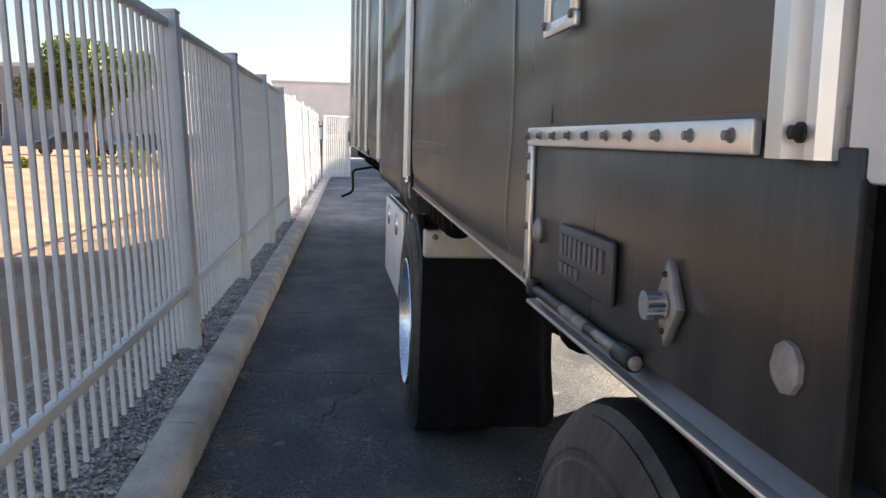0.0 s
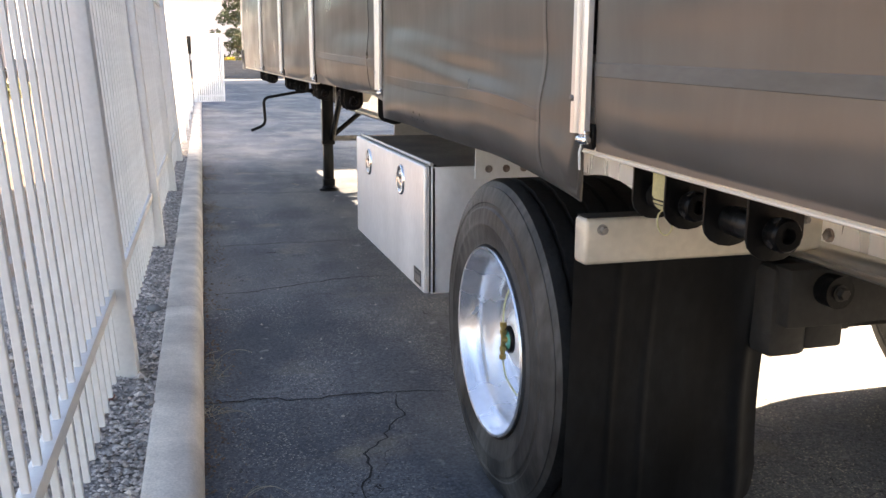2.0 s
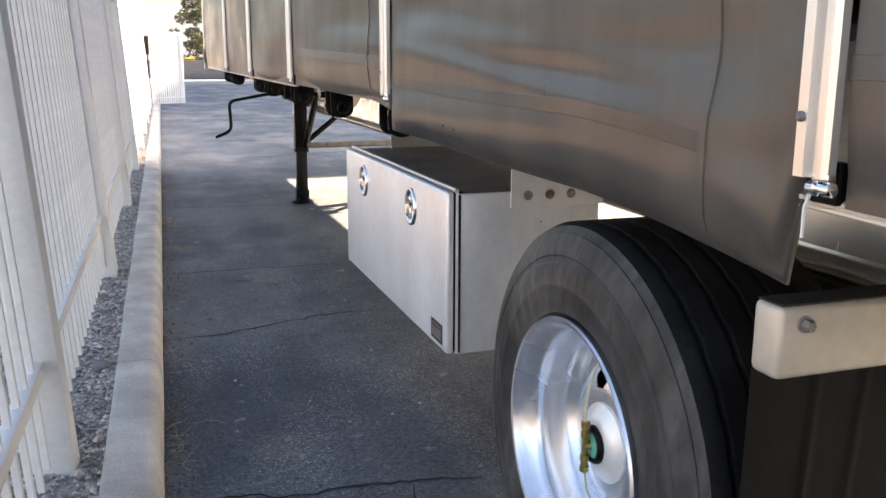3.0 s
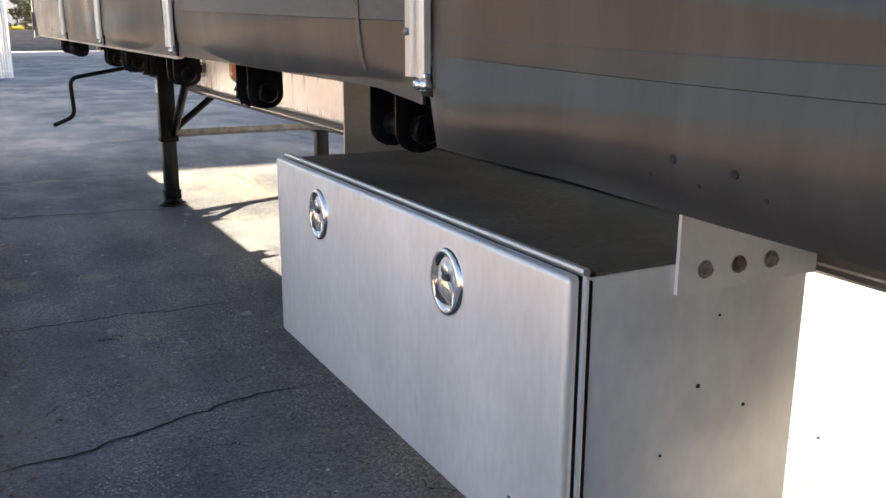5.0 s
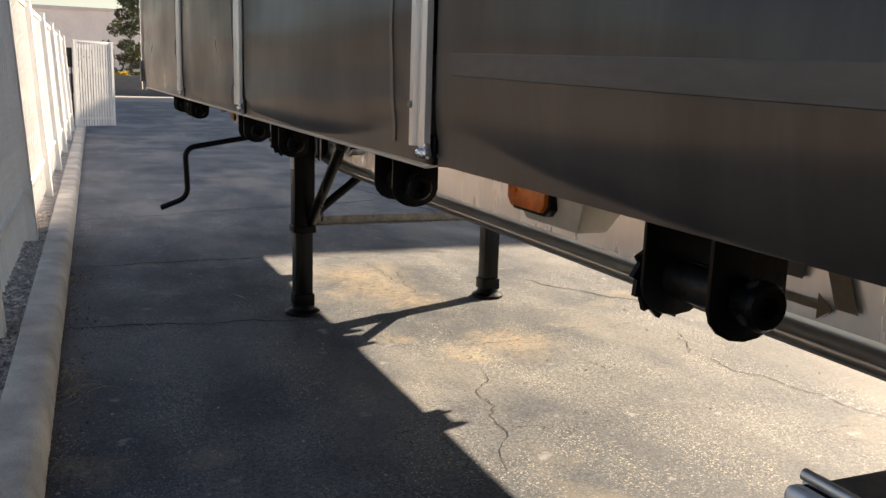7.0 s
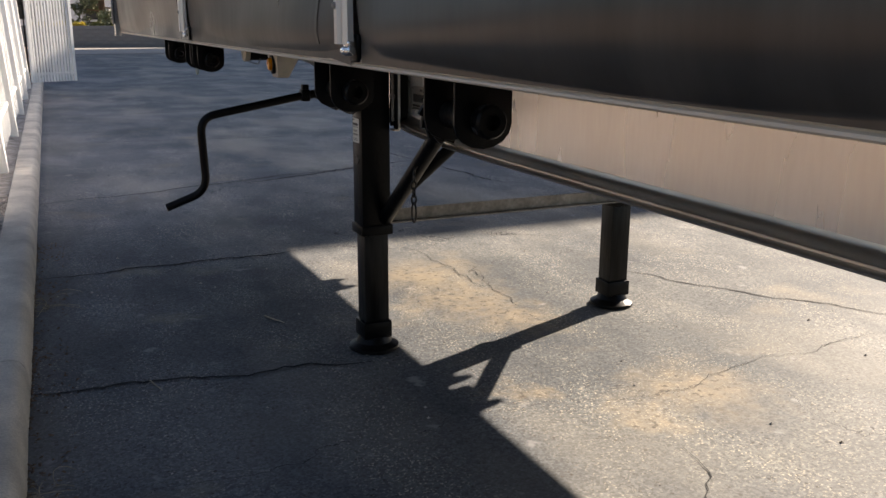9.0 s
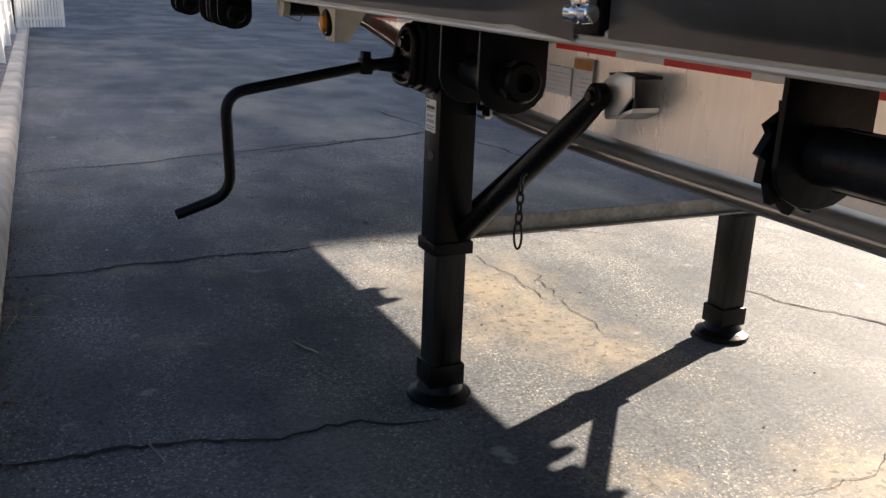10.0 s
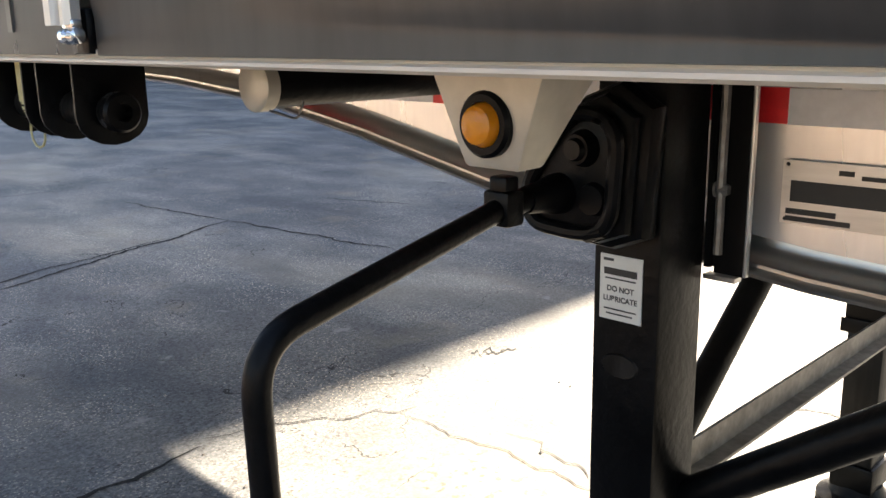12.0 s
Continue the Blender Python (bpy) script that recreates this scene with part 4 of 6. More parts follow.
# wheels: wide single tyres on deep polished rims
def wheel(x, y, s):
    """s = 1: the outer face looks to -x."""
    w = new("wheel")
    w.parent = trailer
    bm = bmesh.new()
    W, R = 0.43, 0.522
    prof = [(0.012, 0.302), (0.0, 0.312), (-0.004, 0.314), (-0.004, 0.322), (-0.007, 0.33), (-0.012, 0.36), (-0.015, 0.372), (-0.0165, 0.376), (-0.0165, 0.382), (-0.015, 0.386), (-0.016, 0.4), (-0.013, 0.428), (-0.008, 0.434), (-0.007, 0.444), (-0.009, 0.448), (-0.006, 0.462), (0.003, 0.482), (0.009, 0.496), (0.012, 0.496), (0.024, 0.513), (0.045, R)]
    tread = []
    a = 0.06
    while a < W - 0.06:
        tread += [(a, R), (a + 0.004, R - 0.016), (a + 0.012, R - 0.016), (a + 0.016, R)]
        a += 0.066
    prof2 = prof + tread + [(W - p, r) for p, r in reversed(prof)]
    lathe(bm, [(p, r) for p, r in prof2], (0, 0, 0), "x", 72, close=True)
    for v in bm.verts:                        # zigzag the tread grooves
        r = math.hypot(v.co.y, v.co.z)
        if 0.05 < v.co.x < W - 0.05:
            a = math.atan2(v.co.z, v.co.y)
            v.co.x += 0.0022 * (1 if int(round(a / (2 * math.pi) * 72)) % 2 else -1)
        if r > 0.49 and abs(math.atan2(v.co.y, -v.co.z)) < 0.16:      # flat where it stands
            v.co.z = max(v.co.z, -0.514)
    tyre = part("tyre", bm, "rubber", w, "dusty black wide tyre", smooth=0.5)
    tyre.data.materials.append(M["tread"])
    for f in tyre.data.polygons:              # the running face: clean rubber, darkened for the shade under the trailer
        if 0.02 < f.center.x < W - 0.02 and math.hypot(f.center.y, f.center.z) > 0.49:
            f.material_index = 1
    bm = bmesh.new()
    rp = [(0.0, 0.3), (-0.012, 0.306), (-0.018, 0.303), (-0.016, 0.296), (-0.004, 0.29), (0.016, 0.286), (0.028, 0.272), (0.042, 0.264), (0.07, 0.262), (0.085, 0.266), (0.115, 0.265), (0.13, 0.26), (0.138, 0.25), (0.15, 0.246), (0.158, 0.24), (0.16, 0.228)]
    back = [(0.3, 0.228), (0.3, 0.29), (0.1, 0.295)]
    lathe(bm, rp + back, (0, 0, 0), "x", 96, close=True)
    part("rim", bm, "rim", w, "polished deep-dish aluminium rim", smooth=0.7)
    bm = bmesh.new()                          # dished disc with two round hand holes
    seg, radii = 160, [0.06 + 0.172 * k / 20 for k in range(21)]
    def dish(r):
        return 0.09 + 0.068 * max(0, (r - 0.125) / 0.107) ** 1.5
    vs = [[bm.verts.new((dish(r), r * math.cos(2 * math.pi * k / seg), r * math.sin(2 * math.pi * k / seg))) for k in range(seg)] for r in radii]
    holes = [(0.155 * math.cos(a), 0.155 * math.sin(a)) for a in (radians(76), radians(256))]
    for i in range(len(vs) - 1):
        for k in range(seg):
            rm, am = (radii[i] + radii[i + 1]) / 2, 2 * math.pi * (k + 0.5) / seg
            if any(math.hypot(rm * math.cos(am) - hy, rm * math.sin(am) - hz) < 0.027 for hy, hz in holes):
                continue
            bm.faces.new((vs[i][k], vs[i][(k + 1) % seg], vs[i + 1][(k + 1) % seg], vs[i + 1][k]))
    part("disc", bm, "rim", w)
    bm = lathe(bmesh.new(), [(0.19, 0.215), (0.32, 0.215)], (0, 0, 0), "x", 40)
    part("brake_drum", bm, "dark", w)
    bm = lathe(bmesh.new(), [(0.1, 0.096), (0.086, 0.094), (0.082, 0.085), (0.076, 0.076), (0.07, 0.066), (0.066, 0.056), (0.065, 0.046)], (0, 0, 0), "x", 40)
    part("hub", bm, "box", w)
    bm = lathe(bmesh.new(), [(0.07, 0.046), (0.058, 0.045), (0.053, 0.04), (0.053, 0.033), (0.058, 0.032)], (0, 0, 0), "x", 30)
    part("cap_ring", bm, "black", w)
    bm = lathe(bmesh.new(), [(0.064, 0.032), (0.056, 0.031), (0.053, 0.026)], (0, 0, 0), "x", 30)
    part("hub_cap", bm, "teal", w, "teal oil sight glass on the hub")
    bm = bmesh.new()                          # brass tee in front of the cap
    tube(bm, [(0.042, 0.004, -0.062), (0.042, 0.004, 0.058)], 0.008, 10)
    tube(bm, [(0.04, 0.004, 0.0), (0.06, 0.0, 0.0)], 0.011, 10)
    for z in (-0.058, -0.03, 0.026, 0.05):
        lathe(bm, [(z - 0.007, 0.012), (z + 0.007, 0.012)], (0.042, 0.004, 0), "z", 6)
    part("hose_tee", bm, "brass", w, "brass hose tee on the hub")
    for d in (1, -1):
        pts = bend([(0.042, 0.004, d * 0.057), (0.045, d * 0.011, d * 0.12), (0.08, d * 0.03, d * 0.185), (0.12, d * 0.045, d * 0.215), (0.138, d * 0.05, d * 0.225)], 0.03)
        part("inflation_hose", tube(bmesh.new(), pts, 0.003, 8), "yellow_green", w, "pale yellow tyre inflation hose")
    w.matrix_basis = Matrix.Translation((x, y, 0.519)) @ (Matrix.Rotation(math.pi, 4, "Z") if s < 0 else Matrix())
    return w


for wy in (4.19, 1.09):
    wheel(0.515, wy, 1)
    wheel(FAR - 0.09, wy + 0.13, -1)


def mudflap(y, x0, s):
    root = new("mudflap")
    root.parent = trailer
    bm = bmesh.new()
    nx, nz = 72, 24
    rows = []
    for j in range(nz + 1):
        v = j / nz
        row = []
        for i in range(nx + 1):
            u = i / nx
            x = x0 + s * u * (0.592 - 0.03 * math.sin(math.pi * min(1, v * 1.15)) + 0.02 * max(0, v - 0.8))
            yy = y + 0.012 + 0.035 * v * v - 0.09 * max(0, u - 0.72) * (1 - v) - 0.012 * math.exp(-((u - 0.9) / 0.035) ** 2) - 0.004 * math.exp(-((u - 0.226) / 0.012) ** 2) - 0.004 * math.exp(-((u - 0.397) / 0.012) ** 2) + 0.02 * math.sin(u * 3.1) * v
            e = min(u, 1 - u) * 0.59
            corner = max(0, 0.05 - math.sqrt(max(0, 0.05 ** 2 - max(0, 0.05 - e) ** 2))) * max(0, (v - 0.8) / 0.2)
            row.append(bm.verts.new((x, yy, 0.93 - 0.765 * v + corner)))
        rows.append(row)
    for a, b in zip(rows, rows[1:]):
        for k in range(nx):
            bm.faces.new((a[k], a[k + 1], b[k + 1], b[k]))
    bmesh.ops.solidify(bm, geom=list(bm.faces), thickness=0.009)
    part("flap", bm, "flap", root, "black rubber mudflap", smooth=0.8)
    bm = bmesh.new()
    xs0, xs1 = (x0, x0 + s * 0.72)
    box(bm, min(xs0, xs1), max(xs0, xs1), y - 0.045, y + 0.02, 0.917, 1.034, bevel=0.012, seg=3)
    hanger = part("hanger", bm, "cream", root, "pale aluminium mudflap hanger")
    # dark sheet on the solid box paints the shade inside an open channel
    part("channel_shade", B(min(xs0, xs1) + 0.006, max(xs0, xs1) - 0.006, y - 0.04, y + 0.015, 1.033, 1.036), "dark", hanger)
    for k in (0.045, 0.37, 0.62):
        part("bolt", hexbolt(bmesh.new(), (x0 + s * k, y - 0.045, 1.005), "-y", 0.01, 0.018), "galv", root)
    return root


mudflap(3.575, 0.516, 1)
mudflap(3.36, FAR - 0.03, -1)


# strap winches under the rails
def winch(y, X, s, flip=False, strap=False, drop=0.0, ratchet=True):
    """A web winch: two side plates, drum, slotted cap and ratchet wheel."""
    w = new("web_winch")
    w.parent = trailer
    zt = rail_z(y) + 0.036 - drop
    w.location = (X, y, zt)
    def plate(yy):
        pts = [(0.0, 0.0), (0.0, -0.112)]
        for k in range(9):
            a = math.pi + k * math.pi / 8
            pts.append((0.056 + 0.056 * math.cos(a), -0.112 + 0.042 * math.sin(a)))
        pts += [(0.112, -0.112), (0.112, 0.0)]
        return prism(bmesh.new(), [(s * px, pz) for px, pz in pts], "y", yy - 0.003, yy + 0.003, bevel=0.0012)
    part("side_plate", plate(-0.065), "black", w)
    part("side_plate", plate(0.065), "black", w)
    bm = bmesh.new()
    box(bm, min(0, s * 0.11), max(0, s * 0.11), -0.075, 0.075, -0.008, 0.0)
    part("top_plate", bm, "black", w)
    c = (s * 0.056, 0, -0.104)
    bm = tube(bmesh.new(), [(c[0], -0.078, c[2]), (c[0], 0.075, c[2])], 0.027, 18)
    for d in (-1, 1):                         # the slot for the strap
        box(bm, c[0] - 0.004, c[0] + 0.004, -0.045, 0.045, c[2] + d * 0.026 - 0.002, c[2] + d * 0.026 + 0.002)
    part("drum", bm, "worn", w)
    d = 1 if flip else -1
    bm = lathe(bmesh.new(), [(d * 0.068, 0.02), (d * 0.07, 0.027), (d * 0.079, 0.027), (d * 0.081, 0.03), (d * 0.098, 0.03), (d * 0.103, 0.026), (d * 0.103, 0.014), (d * 0.085, 0.012)], c, "y", 20)
    cap = part("cap", bm, "black", w)
    for k in range(4):                        # holes for the winch bar
        a = k * math.pi / 2 + 0.5
        bm = lathe(bmesh.new(), [(-0.003, 0.0075), (0.0005, 0.0075), (0.0005, 0.005)], (0, 0, 0), "x", 12)
        h = part("bar_hole", bm, "gap", cap)
        h.matrix_basis = Matrix.Translation((c[0] + 0.0305 * math.cos(a), d * 0.09, c[2] + 0.0305 * math.sin(a))) @ Matrix.Rotation(-a, 4, "Y")
    n = 14
    poly = []
    for k in range(n if ratchet else 0):
        a = 2 * math.pi * k / n
        poly += [(c[0] + 0.06 * math.cos(a), c[2] + 0.06 * math.sin(a)), (c[0] + 0.052 * math.cos(a + 0.09), c[2] + 0.052 * math.sin(a + 0.09))]
    if ratchet:
        part("ratchet_wheel", prism(bmesh.new(), poly, "y", -d * 0.08, -d * 0.089), "black", w)
    if strap:                                 # webbing wound on the drum
        bm = tube(bmesh.new(), [(c[0], -0.03, c[2]), (c[0], 0.03, c[2])], 0.027, 20)
        box(bm, c[0] - 0.03, c[0] - 0.026, -0.028, 0.03, c[2] + 0.005, -0.004, bevel=0.001)
        part("webbing", bm, "strap", w, "pale yellow strap on the drum")
        pts = [(c[0] - 0.02, -0.01 + 0.03 * math.cos(q * 0.52), c[2] - 0.045 + 0.026 * math.sin(q * 0.52)) for q in range(13)]
        part("wire_loop", tube(bmesh.new(), pts, 0.002, 6, cap=False), "strap", w)
    return w


near_winches = [1.41, 2.95, 3.22, 5.8, 6.88, 7.99, 9.22, 9.92, 11.78, 11.97, 12.64]
for wy in near_winches:
    winch(wy, TX + 0.075, 1, strap=wy in (3.22, 11.97), drop=-0.014 if wy < 2 else 0.0, ratchet=wy in (6.88, 9.22))
for wy in (1.9, 3.0, 5.2, 6.9, 8.3, 9.9, 11.1, 11.35, 12.7):
    winch(wy, FAR - 0.075, -1, True, drop=0.06)


def marker_lamps():
    # round-lens lamp near the landing gear
    lamp = new("marker_lamp")
    lamp.parent = trailer
    zt = rail_z(11.05) + 0.0
    bm = bmesh.new()
    lo = [(0.672, 11.018, 1.134), (0.672, 11.095, 1.134), (0.715, 11.095, 1.134), (0.715, 11.018, 1.134)]
    hi = [(0.66, 10.975, zt), (0.66, 11.135, zt), (0.765, 11.13, zt), (0.765, 10.98, zt)]
    a, b = [bm.verts.new(p) for p in lo], [bm.verts.new(p) for p in hi]
    for k in range(4):
        bm.faces.new((a[k], a[(k + 1) % 4], b[(k + 1) % 4], b[k]))
    bm.faces.new(a)
    bm.faces.new(b)
    bmesh.ops.bevel(bm, geom=list(bm.edges), offset=0.005, segments=2, profile=0.5, affect="EDGES")
    part("housing", bm, "cream", lamp, "pale cast lamp housing")
    part("grommet", lathe(bmesh.new(), [(0.004, 0.036), (-0.006, 0.036), (-0.01, 0.032), (-0.01, 0.025), (0.0, 0.023)], (0.667, 11.056, 1.183), "x", 28), "black", lamp)
    part("lens", lathe(bmesh.new(), [(-0.004, 0.024), (-0.012, 0.024), (-0.02, 0.02), (-0.023, 0.01)], (0.667, 11.056, 1.183), "x", 24), "lens", lamp, "amber lens")
    # oblong lamp further back
    lamp = new("marker_lamp")
    lamp.parent = trailer
    zt = rail_z(7.55) + 0.0
    bm = bmesh.new()
    lo = [(0.705, 7.44, 1.122), (0.705, 7.65, 1.122), (0.775, 7.65, 1.122), (0.775, 7.44, 1.122)]
    hi = [(0.69, 7.385, zt), (0.69, 7.705, zt), (0.82, 7.7, zt), (0.82, 7.39, zt)]
    a, b = [bm.verts.new(q) for q in lo], [bm.verts.new(q) for q in hi]
    for k in range(4):
        bm.faces.new((a[k], a[(k + 1) % 4], b[(k + 1) % 4], b[k]))
    bm.faces.new(a)
    bm.faces.new(b)
    bmesh.ops.bevel(bm, geom=list(bm.edges), offset=0.008, segments=2, profile=0.5, affect="EDGES")
    part("housing", bm, "cream", lamp, "pale cast lamp housing")
    def lens_outline(grow):
        pts = [(7.512 - grow, 1.215), (7.512 - grow, 1.166 - grow), (7.53 - grow * 0.5, 1.15 - grow), (7.655 + grow * 0.5, 1.15 - grow), (7.673 + grow, 1.166 - grow), (7.673 + grow, 1.215)]
        return pts
    part("gasket", prism(bmesh.new(), lens_outline(0.007), "x", 0.682, 0.706, bevel=0.002), "black", lamp)
    part("lens", prism(bmesh.new(), lens_outline(0.0), "x", 0.672, 0.69, bevel=0.005), "lens_dull", lamp, "dull amber lens")


marker_lamps()


def beam_markings():
    X = 1.184
    y = 12.102
    k = 0
    while y > 6.9:                            # red and white reflective tape
        ln = 0.264 if k % 2 == 0 else 0.1765
        if abs(y - 10.78) < 0.01:
            y = 10.73
        zo = rail_z(y) - 1.242
        if y > 9.2:
            part("reflective_tape", B(X - 0.0025, X - 0.0005, y - ln, y, 1.15 + zo, 1.2 + zo), "red" if k % 2 == 0 else "white_tape", trailer, "red reflective tape" if k % 2 == 0 else "white reflective tape")
        y -= ln
        k += 1
    for (yy, zz) in ((10.775, 1.185), (10.745, 1.2)):
        part("bolt", hexbolt(bmesh.new(), (X - 0.002, yy, zz), "-x", 0.007, 0.008), "dark", trailer)
    plate = part("data_plate", B(X - 0.003, X - 0.0005, 10.8, 10.958, 1.008, 1.098), "alu", trailer, "aluminium data plate with unreadable bars")
    for y0, y1, z0, z1 in ((10.81, 10.945, 1.04, 1.07), (10.86, 10.95, 1.012, 1.019), (10.88, 10.95, 1.022, 1.03), (10.86, 10.88, 1.082, 1.089), (10.81, 10.85, 1.078, 1.084)):
        part("bar", B(X - 0.0045, X - 0.003, y0, y1, z0, z1), "ink", plate)
    for py, pz in ((10.951, 1.092), (10.951, 1.014), (10.806, 1.092), (10.806, 1.014)):
        part("rivet", lathe(bmesh.new(), [(-0.003, 0.003), (-0.005, 0.002)], (X, py, pz), "x", 8), "dark", plate)
    st = part("sticker", B(X - 0.002, X - 0.0005, 10.65, 10.79, 1.03, 1.1), "grey_sticker", trailer, "faded grey paper sticker")
    for k in range(5):
        part("bar", B(X - 0.003, X - 0.002, 10.66, 10.78 - 0.02 * (k % 2), 1.04 + 0.011 * k, 1.042 + 0.011 * k), "faint_ink", st)
    st = part("sticker", B(X - 0.002, X - 0.0005, 10.555, 10.64, 0.985, 1.13), "grey_sticker", trailer, "grey paper sticker with an orange head")
    part("bar", B(X - 0.003, X - 0.002, 10.557, 10.638, 1.103, 1.128), "orange_paper", st)
    for k in range(9):
        part("bar", B(X - 0.003, X - 0.002, 10.562, 10.632 - 0.015 * (k % 3), 0.993 + 0.011 * k, 0.995 + 0.011 * k), "faint_ink", st)
    # maker's decal, as plain shapes: a frame with an arrow and four blocks
    d = part("decal", B(X - 0.0025, X - 0.001, 7.3, 7.69, 0.978, 0.993), "brand", trailer, "brown maker's decal with blocks and an arrow")
    part("arrow_head", prism(bmesh.new(), [(7.3, 0.958), (7.3, 1.012), (7.262, 0.985)], "x", X - 0.0025, X - 0.001), "brand", d)
    part("frame_side", B(X - 0.0025, X - 0.001, 7.68, 7.69, 0.99, 1.13), "brand", d)
    part("slanted_bar", prism(bmesh.new(), [(7.2, 0.99), (7.255, 0.99), (7.31, 1.13), (7.255, 1.13)], "x", X - 0.0025, X - 0.001), "brand", d)
    for k in range(4):
        y0 = 7.63 - 0.078 * k
        part("block", prism(bmesh.new(), [(y0, 1.03), (y0 - 0.05, 1.03), (y0 - 0.065, 1.09), (y0 - 0.015, 1.09)], "x", X - 0.0025, X - 0.001), "ink", d)
    # closed document tube under the rail
    t = part("document_tube", tube(bmesh.new(), [(0.665, 11.47, 1.213), (1.19, 11.47, 1.213)], 0.032, 24), "black", trailer)
    part("tube_cap", lathe(bmesh.new(), [(0.02, 0.036), (0.0, 0.036), (-0.004, 0.03)], (0.65, 11.47, 1.213), "x", 24), "cream", t, "cream tube cap")
    part("wire_clip", tube(bmesh.new(), bend([(0.66, 11.45, 1.18), (0.7, 11.44, 1.165), (0.71, 11.44, 1.19)], 0.01), 0.002, 6), "galv", t)


beam_markings()


def rear_corner():
    """The rear end: a hinged side flap with its strips and latch, a corner post and the white rear panel."""
    X = TX
    fl = part("rear_flap", B(X - 0.006, X + 0.004, 0.428, 1.222, 1.2, 1.402, bevel=0.002), "flap_panel", trailer, "dull dark grey hinged rear flap")
    # upper strip with ten bolts
    st = part("strip", B(X - 0.014, X - 0.0062, 0.545, 1.232, 1.395, 1.42, bevel=0.002), "strip", fl, "pale aluminium hinge strip")
    for k in range(10):
        u = k / 9
        yy = 0.575 + (1.222 - 0.575) * (1 - (1 - u) ** 1.0)
        part("bolt", hexbolt(bmesh.new(), (X - 0.014, yy, 1.4085), "-x", 0.0042, 0.007), "galv", fl)
    st = part("edge_strip", B(X - 0.013, X - 0.0062, 1.206, 1.232, 1.194, 1.395, bevel=0.002), "strip", fl, "pale aluminium edge strip")
    for z in (1.21, 1.28, 1.35, 1.38):
        part("bolt", hexbolt(bmesh.new(), (X - 0.013, 1.219, z), "-x", 0.004, 0.006), "galv", fl)
    part("button", lathe(bmesh.new(), [(-0.006, 0.0175), (-0.01, 0.0175), (-0.015, 0.011)], (X, 1.163, 1.279), "x", 20), "galv", fl)
    # badge with raised bars in place of the maker's name
    bd = part("badge", B(X - 0.016, X - 0.0062, 0.825, 1.028, 1.235, 1.303, bevel=0.006), "badge", fl, "grey cast name badge with raised blocks")
    for k in range(9):
        y0 = 1.01 - 0.0195 * k
        part("block", B(X - 0.019, X - 0.016, y0 - 0.012, y0, 1.268, 1.292), "badge_hi", bd)
    for k in range(4):
        y0 = 1.01 - 0.022 * k
        part("block", B(X - 0.019, X - 0.016, y0 - 0.014, y0, 1.247, 1.259), "badge_hi", bd)
    # lozenge latch plate with a knurled knob
    lp = part("latch_plate", prism(bmesh.new(), [(0.676, 1.232), (0.65, 1.268), (0.676, 1.308), (0.702, 1.268)], "x", X - 0.016, X - 0.0062, bevel=0.004), "galv", fl, "lozenge steel latch plate")
    bm = bmesh.new()
    prof = []
    for k in range(36):
        a = 2 * math.pi * k / 36
        r = 0.0125 if k % 2 else 0.0115
        prof.append((0.676 + r * math.cos(a), 1.268 + r * math.sin(a)))
    prism(bm, prof, "x", X - 0.034, X - 0.017)
    tube(bm, [(X - 0.02, 0.676, 1.268), (X - 0.01, 0.676, 1.268)], 0.007, 12)
    part("knob", bm, "chrome", lp, "knurled chrome knob")
    for z in (1.246, 1.294):
        part("screw", lathe(bmesh.new(), [(0, 0.003), (-0.003, 0.002)], (X - 0.016, 0.676, z), "x", 10), "dark", lp)
    part("disc_cover", lathe(bmesh.new(), [(-0.006, 0.0175), (-0.01, 0.0175), (-0.014, 0.011), (-0.015, 0.004)], (X, 0.488, 1.264), "x", 9), "rust", fl, "rust-stained round steel cover")
    part("edge_angle", B(X - 0.006, X - 0.002, 0.427, 0.431, 1.2, 1.385, bevel=0.001), "dark", fl)
    # tension rail and rods under the flap
    rl = part("lower_rail", prism(bmesh.new(), [(X - 0.004, 1.179), (X + 0.002, 1.176), (X + 0.05, 1.176), (X + 0.05, 1.199), (X + 0.01, 1.199)], "y", 0.1, 1.19, bevel=0.002), "rail_grey", trailer, "dull grey tension rail with a bright lip")
    part("lip", B(X - 0.011, X + 0.03, 0.1, 1.215, 1.169, 1.1755, bevel=0.0025), "strip", rl)
    part("tension_rod", tube(bmesh.new(), [(X - 0.012, 0.86, 1.199), (X - 0.012, 1.15, 1.199)], 0.007, 14), "worn", rl)
    part("rod_sleeve", tube(bmesh.new(), [(X - 0.012, 0.9, 1.199), (X - 0.012, 1.005, 1.199)], 0.0076, 14), "rust", rl, "rusty brown sleeve")
    bm = tube(bmesh.new(), [(X - 0.013, 0.79, 1.2), (X - 0.013, 0.866, 1.2)], 0.006, 12)
    lathe(bm, [(0.862, 0.004), (0.866, 0.007), (0.87, 0.004)], (X - 0.013, 0, 1.2), "y", 12)
    part("rod_pin", bm, "galv", rl)
    bm = lathe(bmesh.new(), [(0.745, 0.007), (0.747, 0.0095), (0.752, 0.0105), (0.79, 0.0105), (0.797, 0.008)], (X - 0.013, 0, 1.2), "y", 18)
    part("rod_end", bm, "worn", rl)
    part("rod_end_cap", lathe(bmesh.new(), [(0.7425, 0.005), (0.7435, 0.007), (0.746, 0.007)], (X - 0.013, 0, 1.2), "y", 16), "galv", rl)
    part("hinge_socket", B(X - 0.019, X - 0.004, 1.145, 1.185, 1.188, 1.211, bevel=0.004), "black", rl)
    # rear corner post, vent frame, rear panel
    bow_strip(0.485, 0.062, X + 0.002, 1, 1.394, TOP - 0.15)
